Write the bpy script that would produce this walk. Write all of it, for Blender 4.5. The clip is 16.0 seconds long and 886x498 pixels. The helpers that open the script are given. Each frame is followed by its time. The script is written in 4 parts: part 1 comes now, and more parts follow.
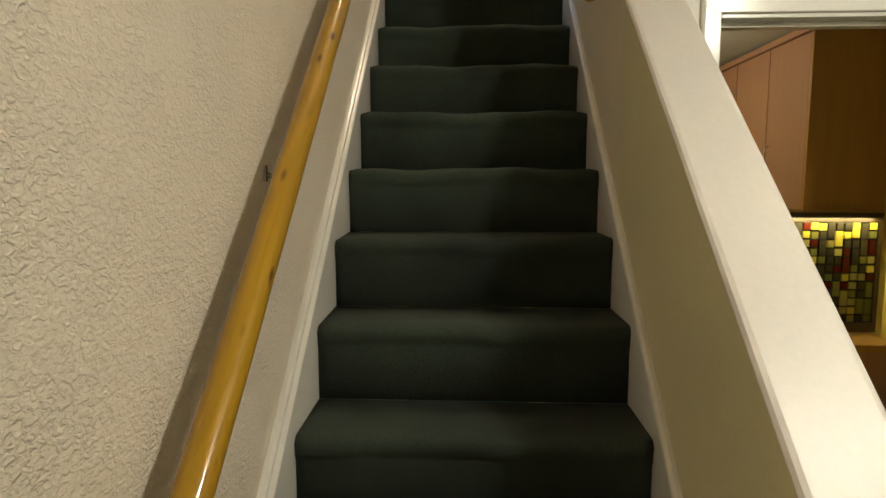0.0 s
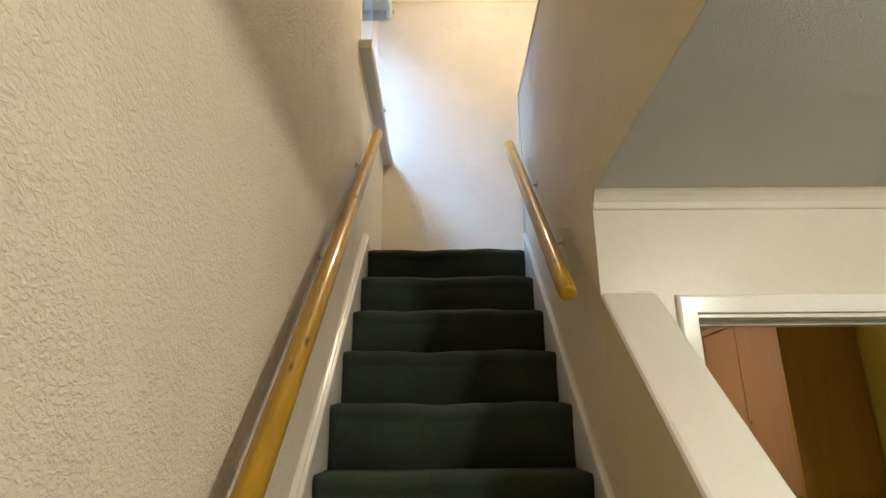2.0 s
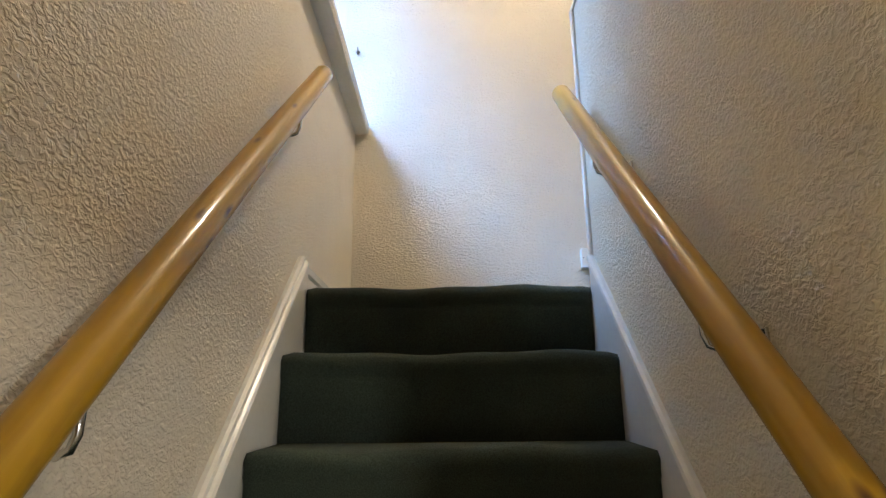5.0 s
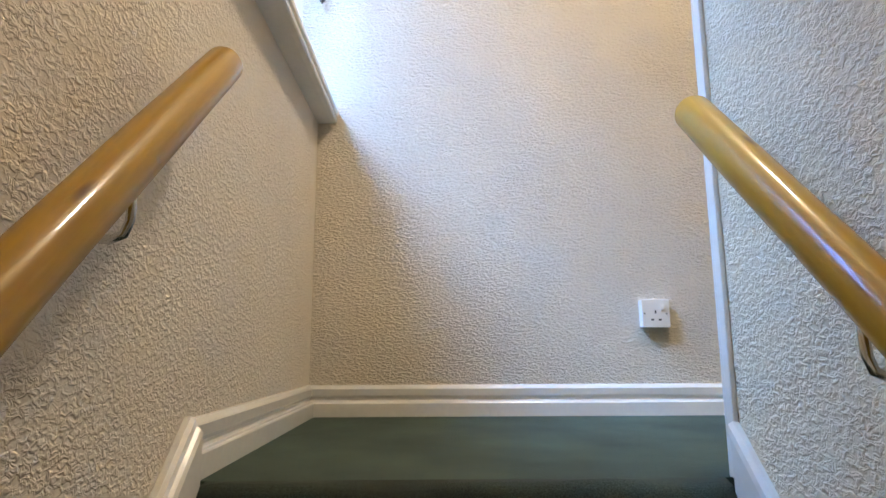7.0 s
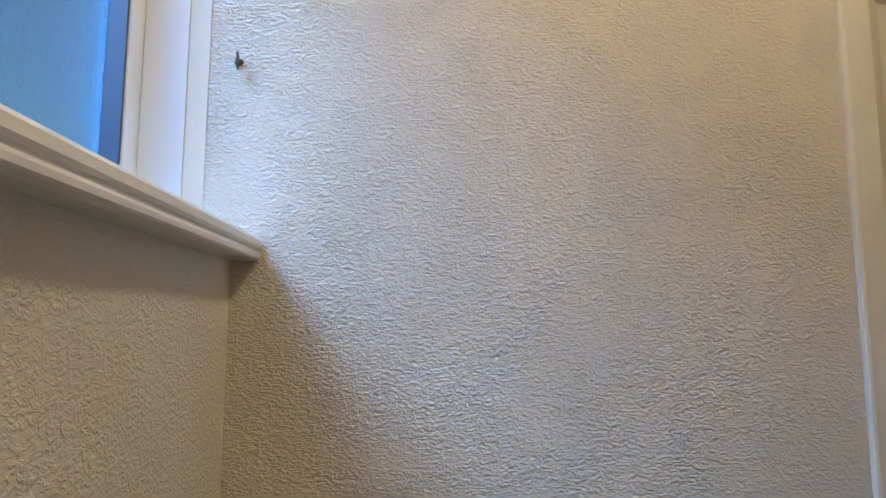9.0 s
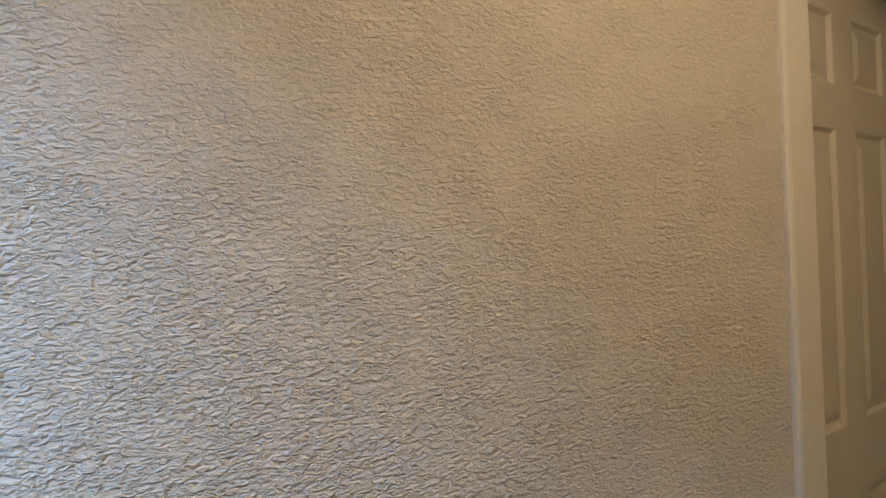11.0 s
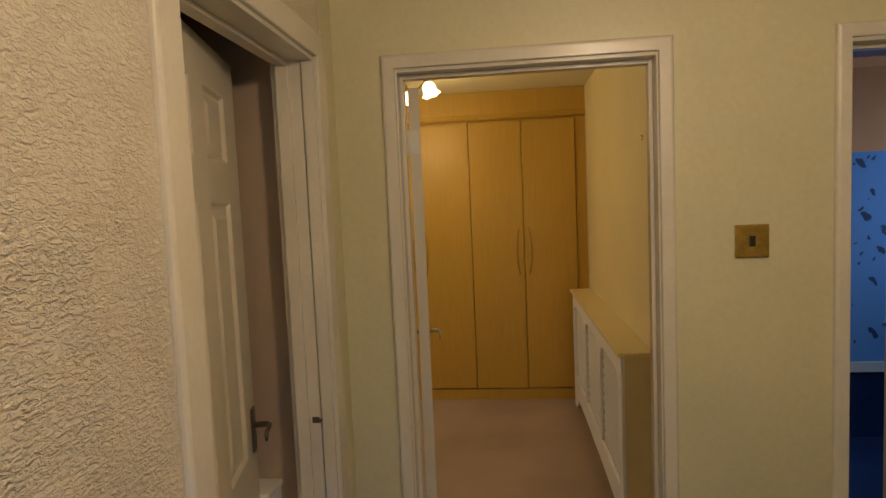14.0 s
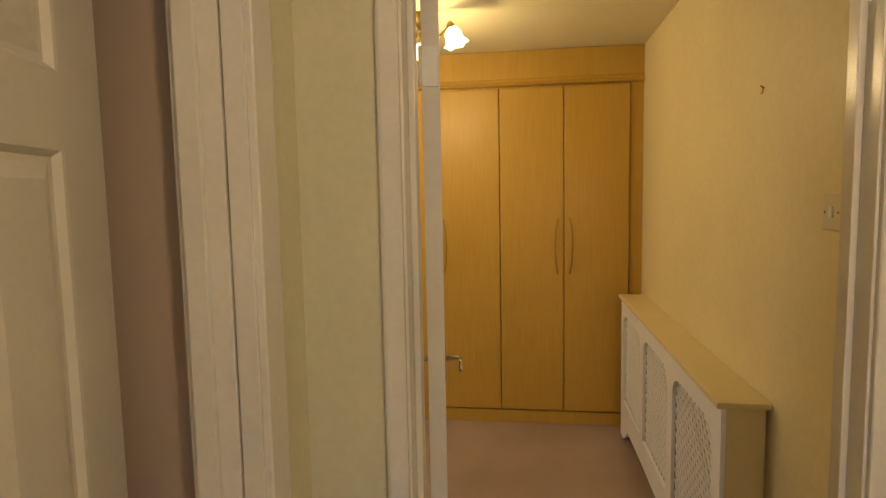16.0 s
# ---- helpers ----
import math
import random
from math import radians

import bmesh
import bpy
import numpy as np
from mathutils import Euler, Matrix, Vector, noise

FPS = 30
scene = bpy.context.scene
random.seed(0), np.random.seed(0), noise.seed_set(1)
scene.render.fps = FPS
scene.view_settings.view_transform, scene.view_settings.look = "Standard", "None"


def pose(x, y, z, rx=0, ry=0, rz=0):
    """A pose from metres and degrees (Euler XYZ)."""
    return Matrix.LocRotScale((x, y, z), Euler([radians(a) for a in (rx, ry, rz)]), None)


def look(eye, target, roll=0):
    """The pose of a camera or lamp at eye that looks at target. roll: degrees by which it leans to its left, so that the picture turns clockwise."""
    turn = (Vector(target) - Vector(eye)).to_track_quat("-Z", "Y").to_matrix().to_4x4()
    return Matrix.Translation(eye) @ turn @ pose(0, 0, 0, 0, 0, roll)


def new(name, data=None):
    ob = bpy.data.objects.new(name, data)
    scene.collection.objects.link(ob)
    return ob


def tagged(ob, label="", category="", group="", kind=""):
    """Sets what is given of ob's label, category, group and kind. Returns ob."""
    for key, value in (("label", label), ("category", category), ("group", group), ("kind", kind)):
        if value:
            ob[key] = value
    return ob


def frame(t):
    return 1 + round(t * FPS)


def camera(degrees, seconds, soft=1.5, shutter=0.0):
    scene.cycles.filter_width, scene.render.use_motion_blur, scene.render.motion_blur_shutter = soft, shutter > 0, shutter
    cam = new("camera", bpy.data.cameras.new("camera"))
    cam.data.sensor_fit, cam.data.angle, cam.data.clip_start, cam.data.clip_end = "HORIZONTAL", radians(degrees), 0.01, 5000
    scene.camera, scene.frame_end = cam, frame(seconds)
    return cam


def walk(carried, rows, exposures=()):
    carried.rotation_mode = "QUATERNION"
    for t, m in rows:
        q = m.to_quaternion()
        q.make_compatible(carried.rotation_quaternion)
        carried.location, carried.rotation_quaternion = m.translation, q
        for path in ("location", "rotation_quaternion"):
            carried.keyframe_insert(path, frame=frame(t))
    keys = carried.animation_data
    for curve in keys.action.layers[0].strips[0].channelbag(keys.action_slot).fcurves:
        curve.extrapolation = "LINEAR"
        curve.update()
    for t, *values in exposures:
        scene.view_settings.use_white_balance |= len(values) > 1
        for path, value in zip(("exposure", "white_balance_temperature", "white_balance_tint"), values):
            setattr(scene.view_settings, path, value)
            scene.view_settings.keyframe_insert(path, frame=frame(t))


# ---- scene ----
cam = camera(74.2, 16.0)
PATH = [
    (0, (0.382, -2.817, -1.03), (0.284, -0.831, -1.242), 0.0),
    (0.5, (0.384, -2.77, -0.985), (0.331, -0.771, -1.029), -0.1),
    (1, (0.38, -2.739, -0.949), (0.359, -0.743, -0.818), -0.5),
    (1.5, (0.352, -2.754, -0.918), (0.344, -0.803, -0.48), -0.5),
    (2, (0.351, -2.716, -0.896), (0.362, -0.816, -0.271), -0.5),
    (2.5, (0.389, -2.544, -0.864), (0.364, -0.677, -0.146), -0.6),
    (3, (0.375, -2.313, -0.841), (0.353, -0.458, -0.092), -1.0),
    (5.5, (0.38, -1.377, -0.194), (0.375, 0.568, 0.272), -0.4),
    (6, (0.354, -1.218, -0.101), (0.374, 0.738, 0.316), -0.6),
    (6.5, (0.332, -1.03, 0.023), (0.362, 0.937, 0.384), -0.4),
    (7, (0.334, -0.861, 0.188), (0.367, 1.11, 0.529), -0.2),
    (7.5, (0.313, -0.699, 0.34), (0.354, 1.273, 0.668), -0.1),
    (8, (0.336, -0.561, 0.479), (0.401, 1.413, 0.797), -0.1),
    (8.5, (0.316, -0.434, 0.628), (0.413, 1.543, 0.918), 0.1),
    (9, (0.333, -0.331, 0.783), (0.458, 1.653, 1.008), 0.1),
    (9.2, (0.348, -0.283, 0.829), (0.484, 1.703, 1.028), 0.0),
    (11.5, (0.297, 0.169, 1.46), (1.332, 1.879, 1.384), -1.7),
    (12, (0.283, 0.211, 1.507), (1.627, 1.69, 1.42), -0.2),
    (12.5, (0.31, 0.287, 1.54), (1.884, 1.517, 1.454), -0.2),
    (13, (0.396, 0.355, 1.564), (2.175, 1.268, 1.501), -2.2),
    (13.5, (0.467, 0.371, 1.557), (2.395, 0.896, 1.463), -2.7),
    (14, (0.486, 0.383, 1.564), (2.469, 0.602, 1.412), -2.5),
    (14.5, (0.523, 0.401, 1.547), (2.513, 0.505, 1.373), -1.9),
    (15, (0.708, 0.405, 1.532), (2.698, 0.484, 1.351), -1.8),
    (15.5, (0.966, 0.412, 1.532), (2.947, 0.596, 1.328), -1.1),
    (16, (1.253, 0.488, 1.523), (3.224, 0.77, 1.336), -1.1),
]
EXPOSURES = [(0, 0.66, 6400, 6), (0.7, 0.86, 6300, 6), (1.5, 0.96, 6300, 6), (2.2, 0.68, 6200, 7), (3, 0.54, 6150, 7), (5.5, 0.88, 5800, 9), (7, 0.76, 5950, 10), (8, 0.26, 6050, 10), (9, -0.04, 6150, 9),
             (11.5, -0.58, 7250, 10), (12.5, -0.58, 7400, 10), (13.5, -0.53, 7450, 10), (14.5, -0.36, 7300, 10), (16, 0.02, 7250, 10)]
walk(cam, [(t, look(eye, target, roll)) for t, eye, target, roll in PATH], EXPOSURES)

# ---- world and lamps ----
world = bpy.data.worlds.new("evening_sky")
scene.world = world
world.use_nodes = True
wn = world.node_tree
sky = wn.nodes.new("ShaderNodeTexSky")
sky.sky_type, sky.sun_disc = 'NISHITA', False
sky.sun_elevation, sky.sun_rotation = radians(4), radians(90)
wn.nodes["Background"].inputs[1].default_value = 0.22
wn.links.new(sky.outputs[0], wn.nodes["Background"].inputs[0])


def point_lamp(name, at, watts, colour, radius=0.06):
    d = bpy.data.lights.new(name, 'POINT')
    d.energy, d.color, d.shadow_soft_size = watts, colour, radius
    ob = new(name, d)
    ob.location = at
    return ob


def area_lamp(name, at, target, watts, colour, sx, sy):
    d = bpy.data.lights.new(name, 'AREA')
    d.shape, d.size, d.size_y, d.energy, d.color = 'RECTANGLE', sx, sy, watts, colour
    ob = new(name, d)
    ob.matrix_world = look(at, target)
    return ob


WARM = (1.0, 0.80, 0.56)
area_lamp("window_daylight", (-2.9, -0.80, 5.15), (0.1, 0.42, 0.95), 650, (0.38, 0.61, 1.0), 3.2, 2.4)
point_lamp("hall_bulb", (1.50, -2.55, -0.284), 30, (1.0, 0.92, 0.76), 0.07)
point_lamp("kitchen_bulb", (1.15, 0.60, -0.42), 5.8, (1.0, 0.90, 0.70), 0.08)
point_lamp("landing_bulb", (0.86, -0.10, 2.12), 28, (1.0, 0.80, 0.60), 0.08)
point_lamp("bedroom_bulb", (4.20, 1.00, 2.03), 13, (1.0, 0.78, 0.41), 0.05)
area_lamp("bedroom_window_daylight", (3.9, 3.05, 1.55), (3.9, 0.0, 1.0), 15, (0.90, 0.93, 1.0), 1.2, 1.0)
area_lamp("blue_room_daylight", (3.6, -2.40, 1.50), (3.9, -0.6, 1.2), 9, (0.40, 0.62, 1.0), 0.9, 1.0)

# ---- materials ----


def nodes_of(name):
    m = bpy.data.materials.new(name)
    m.use_nodes = True
    t = m.node_tree
    return m, t, t.nodes["Principled BSDF"]


def mat(name, rgb, rough=0.5, var=0.12, vscale=4.0, grain=0.0, gscale=200.0, stretch=(1, 1, 1), metal=0.0,
        bump=0.0, bscale=200.0, bdist=0.002, coat=0.0):
    """Paint, cloth or metal: base colour with two scales of variation and a fine relief."""
    m, t, p = nodes_of(name)
    N, L = t.nodes, t.links
    co = N.new("ShaderNodeTexCoord")
    mp = N.new("ShaderNodeMapping")
    mp.inputs["Scale"].default_value = stretch
    L.new(co.outputs["Object"], mp.inputs[0])
    big = N.new("ShaderNodeTexNoise")
    big.inputs["Scale"].default_value, big.inputs["Detail"].default_value = vscale, 4
    L.new(mp.outputs[0], big.inputs["Vector"])
    fine = N.new("ShaderNodeTexNoise")
    fine.inputs["Scale"].default_value, fine.inputs["Detail"].default_value = gscale, 2
    L.new(mp.outputs[0], fine.inputs["Vector"])
    rv = N.new("ShaderNodeMapRange")
    rv.inputs[1].default_value, rv.inputs[2].default_value = 0.3, 0.7
    rv.inputs[3].default_value, rv.inputs[4].default_value = 1 - var, 1 + var
    L.new(big.outputs[0], rv.inputs[0])
    rg = N.new("ShaderNodeMapRange")
    rg.inputs[1].default_value, rg.inputs[2].default_value = 0.3, 0.7
    rg.inputs[3].default_value, rg.inputs[4].default_value = 1 - grain, 1 + grain
    L.new(fine.outputs[0], rg.inputs[0])
    mu = N.new("ShaderNodeMath")
    mu.operation = 'MULTIPLY'
    L.new(rv.outputs[0], mu.inputs[0])
    L.new(rg.outputs[0], mu.inputs[1])
    vm = N.new("ShaderNodeVectorMath")
    vm.operation = 'SCALE'
    vm.inputs[0].default_value = rgb
    L.new(mu.outputs[0], vm.inputs["Scale"])
    L.new(vm.outputs[0], p.inputs["Base Color"])
    p.inputs["Roughness"].default_value, p.inputs["Metallic"].default_value = rough, metal
    p.inputs["Coat Weight"].default_value = coat
    if bump:
        bn = N.new("ShaderNodeTexNoise")
        bn.inputs["Scale"].default_value, bn.inputs["Detail"].default_value = bscale, 3
        L.new(mp.outputs[0], bn.inputs["Vector"])
        b = N.new("ShaderNodeBump")
        b.inputs["Strength"].default_value, b.inputs["Distance"].default_value = bump, bdist
        L.new(bn.outputs[0], b.inputs["Height"])
        L.new(b.outputs[0], p.inputs["Normal"])
    return m


def paper_mat(name, rgb, stretch, strength=0.8, dist=0.004, scale=85.0, rough=0.6, cover=0.5, lumps=None):
    """Embossed wallpaper: wriggling raised ridges with flats between, painted over."""
    m, t, p = nodes_of(name)
    N, L = t.nodes, t.links
    co = N.new("ShaderNodeTexCoord")
    mp = N.new("ShaderNodeMapping")
    mp.inputs["Scale"].default_value = stretch
    L.new(co.outputs["Object"], mp.inputs[0])
    n1 = N.new("ShaderNodeTexNoise")
    n1.inputs["Scale"].default_value, n1.inputs["Detail"].default_value = scale, 1.0
    n1.inputs["Distortion"].default_value, n1.inputs["Roughness"].default_value = 0.35, 0.55
    L.new(mp.outputs[0], n1.inputs["Vector"])
    sub = N.new("ShaderNodeMath")
    sub.operation = 'SUBTRACT'
    sub.inputs[1].default_value = cover
    L.new(n1.outputs[0], sub.inputs[0])
    ab = N.new("ShaderNodeMath")
    ab.operation = 'ABSOLUTE'
    L.new(sub.outputs[0], ab.inputs[0])
    r1 = N.new("ShaderNodeMapRange")
    r1.interpolation_type = 'SMOOTHSTEP'
    r1.inputs[1].default_value, r1.inputs[2].default_value = 0.0, 0.12
    r1.inputs[3].default_value, r1.inputs[4].default_value = 1.0, 0.0
    L.new(ab.outputs[0], r1.inputs[0])
    if lumps:
        # raised lumps above a level in place of ridges
        r1.inputs[1].default_value, r1.inputs[2].default_value = lumps
        r1.inputs[3].default_value, r1.inputs[4].default_value = 0.0, 1.0
        n1.inputs["Distortion"].default_value, n1.inputs["Detail"].default_value = 0.7, 2.0
        L.new(n1.outputs[0], r1.inputs[0])
    n2 = N.new("ShaderNodeTexNoise")
    n2.inputs["Scale"].default_value, n2.inputs["Detail"].default_value = 14, 3
    L.new(co.outputs["Object"], n2.inputs["Vector"])
    mh = N.new("ShaderNodeMath")
    mh.operation = 'MULTIPLY'
    am = N.new("ShaderNodeMapRange")
    am.inputs[1].default_value, am.inputs[2].default_value = 0.35, 0.65
    am.inputs[3].default_value, am.inputs[4].default_value = 0.55, 1.0
    L.new(n2.outputs[0], am.inputs[0])
    L.new(r1.outputs[0], mh.inputs[0])
    L.new(am.outputs[0], mh.inputs[1])
    b = N.new("ShaderNodeBump")
    b.inputs["Strength"].default_value, b.inputs["Distance"].default_value = strength, dist
    L.new(mh.outputs[0], b.inputs["Height"])
    L.new(b.outputs[0], p.inputs["Normal"])
    n3 = N.new("ShaderNodeTexNoise")
    n3.inputs["Scale"].default_value, n3.inputs["Detail"].default_value = 1.7, 5
    L.new(co.outputs["Object"], n3.inputs["Vector"])
    rv = N.new("ShaderNodeMapRange")
    rv.inputs[1].default_value, rv.inputs[2].default_value = 0.3, 0.7
    rv.inputs[3].default_value, rv.inputs[4].default_value = 0.93, 1.06
    L.new(n3.outputs[0], rv.inputs[0])
    vm = N.new("ShaderNodeVectorMath")
    vm.operation = 'SCALE'
    vm.inputs[0].default_value = rgb
    L.new(rv.outputs[0], vm.inputs["Scale"])
    L.new(vm.outputs[0], p.inputs["Base Color"])
    p.inputs["Roughness"].default_value = rough
    return m


def wood_mat(name, light, dark, rough=0.35, along=(1, 1, 1), scale=6.0, knots=False, coat=0.0, contrast=1.0):
    """Grain drawn out along one axis; pine may have knots."""
    m, t, p = nodes_of(name)
    N, L = t.nodes, t.links
    co = N.new("ShaderNodeTexCoord")
    mp = N.new("ShaderNodeMapping")
    mp.inputs["Scale"].default_value = along
    L.new(co.outputs["Object"], mp.inputs[0])
    n1 = N.new("ShaderNodeTexNoise")
    n1.inputs["Scale"].default_value, n1.inputs["Detail"].default_value = scale, 6
    n1.inputs["Distortion"].default_value = 0.6
    L.new(mp.outputs[0], n1.inputs["Vector"])
    r = N.new("ShaderNodeValToRGB")
    r.color_ramp.elements[0].position, r.color_ramp.elements[1].position = 0.5 - 0.2 / contrast, 0.5 + 0.2 / contrast
    r.color_ramp.elements[0].color, r.color_ramp.elements[1].color = (*dark, 1), (*light, 1)
    L.new(n1.outputs[0], r.inputs[0])
    out = r.outputs[0]
    if knots:
        v = N.new("ShaderNodeTexVoronoi")
        v.inputs["Scale"].default_value = 1.0
        m2 = N.new("ShaderNodeMapping")
        m2.inputs["Scale"].default_value = (7, 22, 22)
        L.new(co.outputs["Object"], m2.inputs[0])
        L.new(m2.outputs[0], v.inputs["Vector"])
        k = N.new("ShaderNodeMapRange")
        k.inputs[1].default_value, k.inputs[2].default_value = 0.06, 0.17
        k.inputs[3].default_value, k.inputs[4].default_value = 0.0, 1.0
        L.new(v.outputs["Distance"], k.inputs[0])
        vm = N.new("ShaderNodeMix")
        vm.data_type = 'RGBA'
        vm.inputs[6].default_value = (0.10, 0.035, 0.006, 1)
        L.new(k.outputs[0], vm.inputs[0])
        L.new(out, vm.inputs[7])
        out = vm.outputs[2]
    L.new(out, p.inputs["Base Color"])
    p.inputs["Roughness"].default_value, p.inputs["Coat Weight"].default_value = rough, coat
    p.inputs["Coat Roughness"].default_value = 0.08
    p.inputs["Specular IOR Level"].default_value = 0.25 if knots else 0.5
    b = N.new("ShaderNodeBump")
    b.inputs["Strength"].default_value, b.inputs["Distance"].default_value = 0.15, 0.001
    L.new(n1.outputs[0], b.inputs["Height"])
    L.new(b.outputs[0], p.inputs["Normal"])
    return m


CREAM = (0.76, 0.68, 0.56)
M_PAPER_Y = paper_mat("embossed_paper_side", CREAM, (1, 0.80, 1.15), 1.0, 0.0020, 120, lumps=(0.34, 0.70))
# same cream paper, yellowed in colour for warm bounce light on the guard wall
M_PAPER_G = paper_mat("embossed_paper_warm_lit", (0.76, 0.67, 0.50), (1, 0.80, 1.15), 1.0, 0.0030, 120, lumps=(0.34, 0.70))
M_PAPER_X = paper_mat("embossed_paper_far", CREAM, (0.70, 1, 1.38), 1.0, 0.0047, 122, lumps=(0.32, 0.71))
M_SMOOTH = mat("cream_emulsion", (0.72, 0.65, 0.41), 0.40, 0.05, 2.0, 0.02, 90, bump=0.15, bscale=60, bdist=0.002)
M_LANDING = mat("pale_yellow_emulsion", (0.63, 0.585, 0.395), 0.38, 0.06, 1.6, 0.03, 60, bump=0.2, bscale=45, bdist=0.002)
M_BED = mat("warm_yellow_emulsion", (0.78, 0.65, 0.34), 0.42, 0.06, 1.3, 0.03, 40, bump=0.2, bscale=30, bdist=0.002)
M_HALLWALL = mat("hall_cream_emulsion", (0.60, 0.555, 0.475), 0.4, 0.05, 1.5, 0.02, 60, bump=0.15, bscale=50, bdist=0.002)
M_APRON = mat("smooth_cream_plaster", CREAM, 0.5, 0.05, 3, 0.02, 80)
# radiator colour darkened to give the shade seen through the lattice gaps
M_RAD = mat("radiator_in_shade", (0.34, 0.28, 0.20), 0.5, 0.05, 3)
M_CEIL = paper_mat("stippled_ceiling", (0.62, 0.62, 0.58), (1, 1, 1), 0.8, 0.0026, 125, 0.7)
M_CEIL2 = mat("bedroom_ceiling", (0.72, 0.66, 0.46), 0.7, 0.04, 1.0, 0.02, 60)
M_GLOSS = mat("white_gloss", (0.76, 0.74, 0.69), 0.22, 0.05, 5, 0.02, 80, bump=0.12, bscale=30, bdist=0.002)
M_GLOSS2 = mat("white_satin_door", (0.64, 0.59, 0.50), 0.34, 0.05, 4, 0.02, 80, bump=0.1, bscale=40, bdist=0.001)
M_FRAME = mat("ivory_gloss_frame", (0.68, 0.63, 0.54), 0.26, 0.05, 5, 0.02, 80, bump=0.12, bscale=30, bdist=0.002)
M_CAP = mat("white_gloss_cap", (0.70, 0.65, 0.59), 0.40, 0.04, 4, 0.02, 80, bump=0.1, bscale=25, bdist=0.002)
# one cover paint twice: lamp warmth, then cool daylight, put into the colour
M_COVER2 = mat("satin_cover_warm_lit", (0.74, 0.61, 0.34), 0.36, 0.04, 4, 0.02, 80)
M_COVER = mat("satin_cover_daylit", (0.86, 0.84, 0.80), 0.34, 0.03, 4, 0.02, 80)
M_UPVC = mat("white_plastic_frame", (0.84, 0.85, 0.86), 0.25, 0.02, 6)
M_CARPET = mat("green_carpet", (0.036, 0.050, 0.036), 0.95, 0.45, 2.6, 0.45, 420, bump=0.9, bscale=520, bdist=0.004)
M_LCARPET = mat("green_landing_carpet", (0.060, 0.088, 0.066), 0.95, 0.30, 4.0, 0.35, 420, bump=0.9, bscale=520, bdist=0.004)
M_BCARPET = mat("beige_carpet", (0.42, 0.30, 0.22), 0.95, 0.12, 1.8, 0.30, 300, bump=0.9, bscale=420, bdist=0.004)
M_NAVY = mat("navy_paint", (0.010, 0.040, 0.140), 0.5, 0.2, 3, 0.1, 90)
M_PINE = wood_mat("varnished_pine", (0.46, 0.262, 0.012), (0.31, 0.160, 0.006), 0.45, (0.35, 6, 6), 7, True, 0.55)
M_CHROME = mat("bright_steel", (0.62, 0.61, 0.58), 0.22, 0.06, 30, metal=1.0)
M_BRONZE = mat("dark_bronze", (0.17, 0.15, 0.13), 0.30, 0.15, 40, metal=0.9)
M_BRASS = mat("aged_brass", (0.40, 0.27, 0.07), 0.36, 0.18, 40, 0.08, 160, metal=0.85)
M_BLACK = mat("black_plastic", (0.012, 0.012, 0.012), 0.4)
M_WHITEPL = mat("white_moulded_plastic", (0.80, 0.78, 0.74), 0.28, 0.02, 20)
M_BEECH = wood_mat("beech_laminate", (0.58, 0.352, 0.068), (0.505, 0.295, 0.052), 0.42, (16, 16, 0.9), 5, contrast=0.7)
M_KPINK = wood_mat("pinkish_laminate", (0.42, 0.225, 0.150), (0.38, 0.20, 0.132), 0.4, (8, 8, 0.5), 5, contrast=0.8)
# brown worktop laminate; on the end panel the brown stands in for shade
M_KBROWN = wood_mat("brown_and_shaded_laminate", (0.44, 0.235, 0.065), (0.38, 0.20, 0.052), 0.4, (8, 8, 0.5), 5)
M_DARKWOOD = wood_mat("dark_wood_and_gap_shade", (0.05, 0.028, 0.016), (0.03, 0.016, 0.009), 0.4, (6, 6, 6), 8)
M_KYELLOW = mat("mustard_emulsion", (0.70, 0.56, 0.13), 0.5, 0.06, 2)
M_ROOMA = mat("taupe_emulsion", (0.56, 0.42, 0.31), 0.5, 0.06, 2)
# dim blue light over the blue room doorway, painted as a dark ceiling colour
M_CEIL_SHADE = mat("blue_shaded_ceiling", (0.16, 0.14, 0.20), 0.6, 0.06, 2)
M_TERRA = mat("terracotta_paint", (0.84, 0.34, 0.13), 0.6, 0.08, 3)


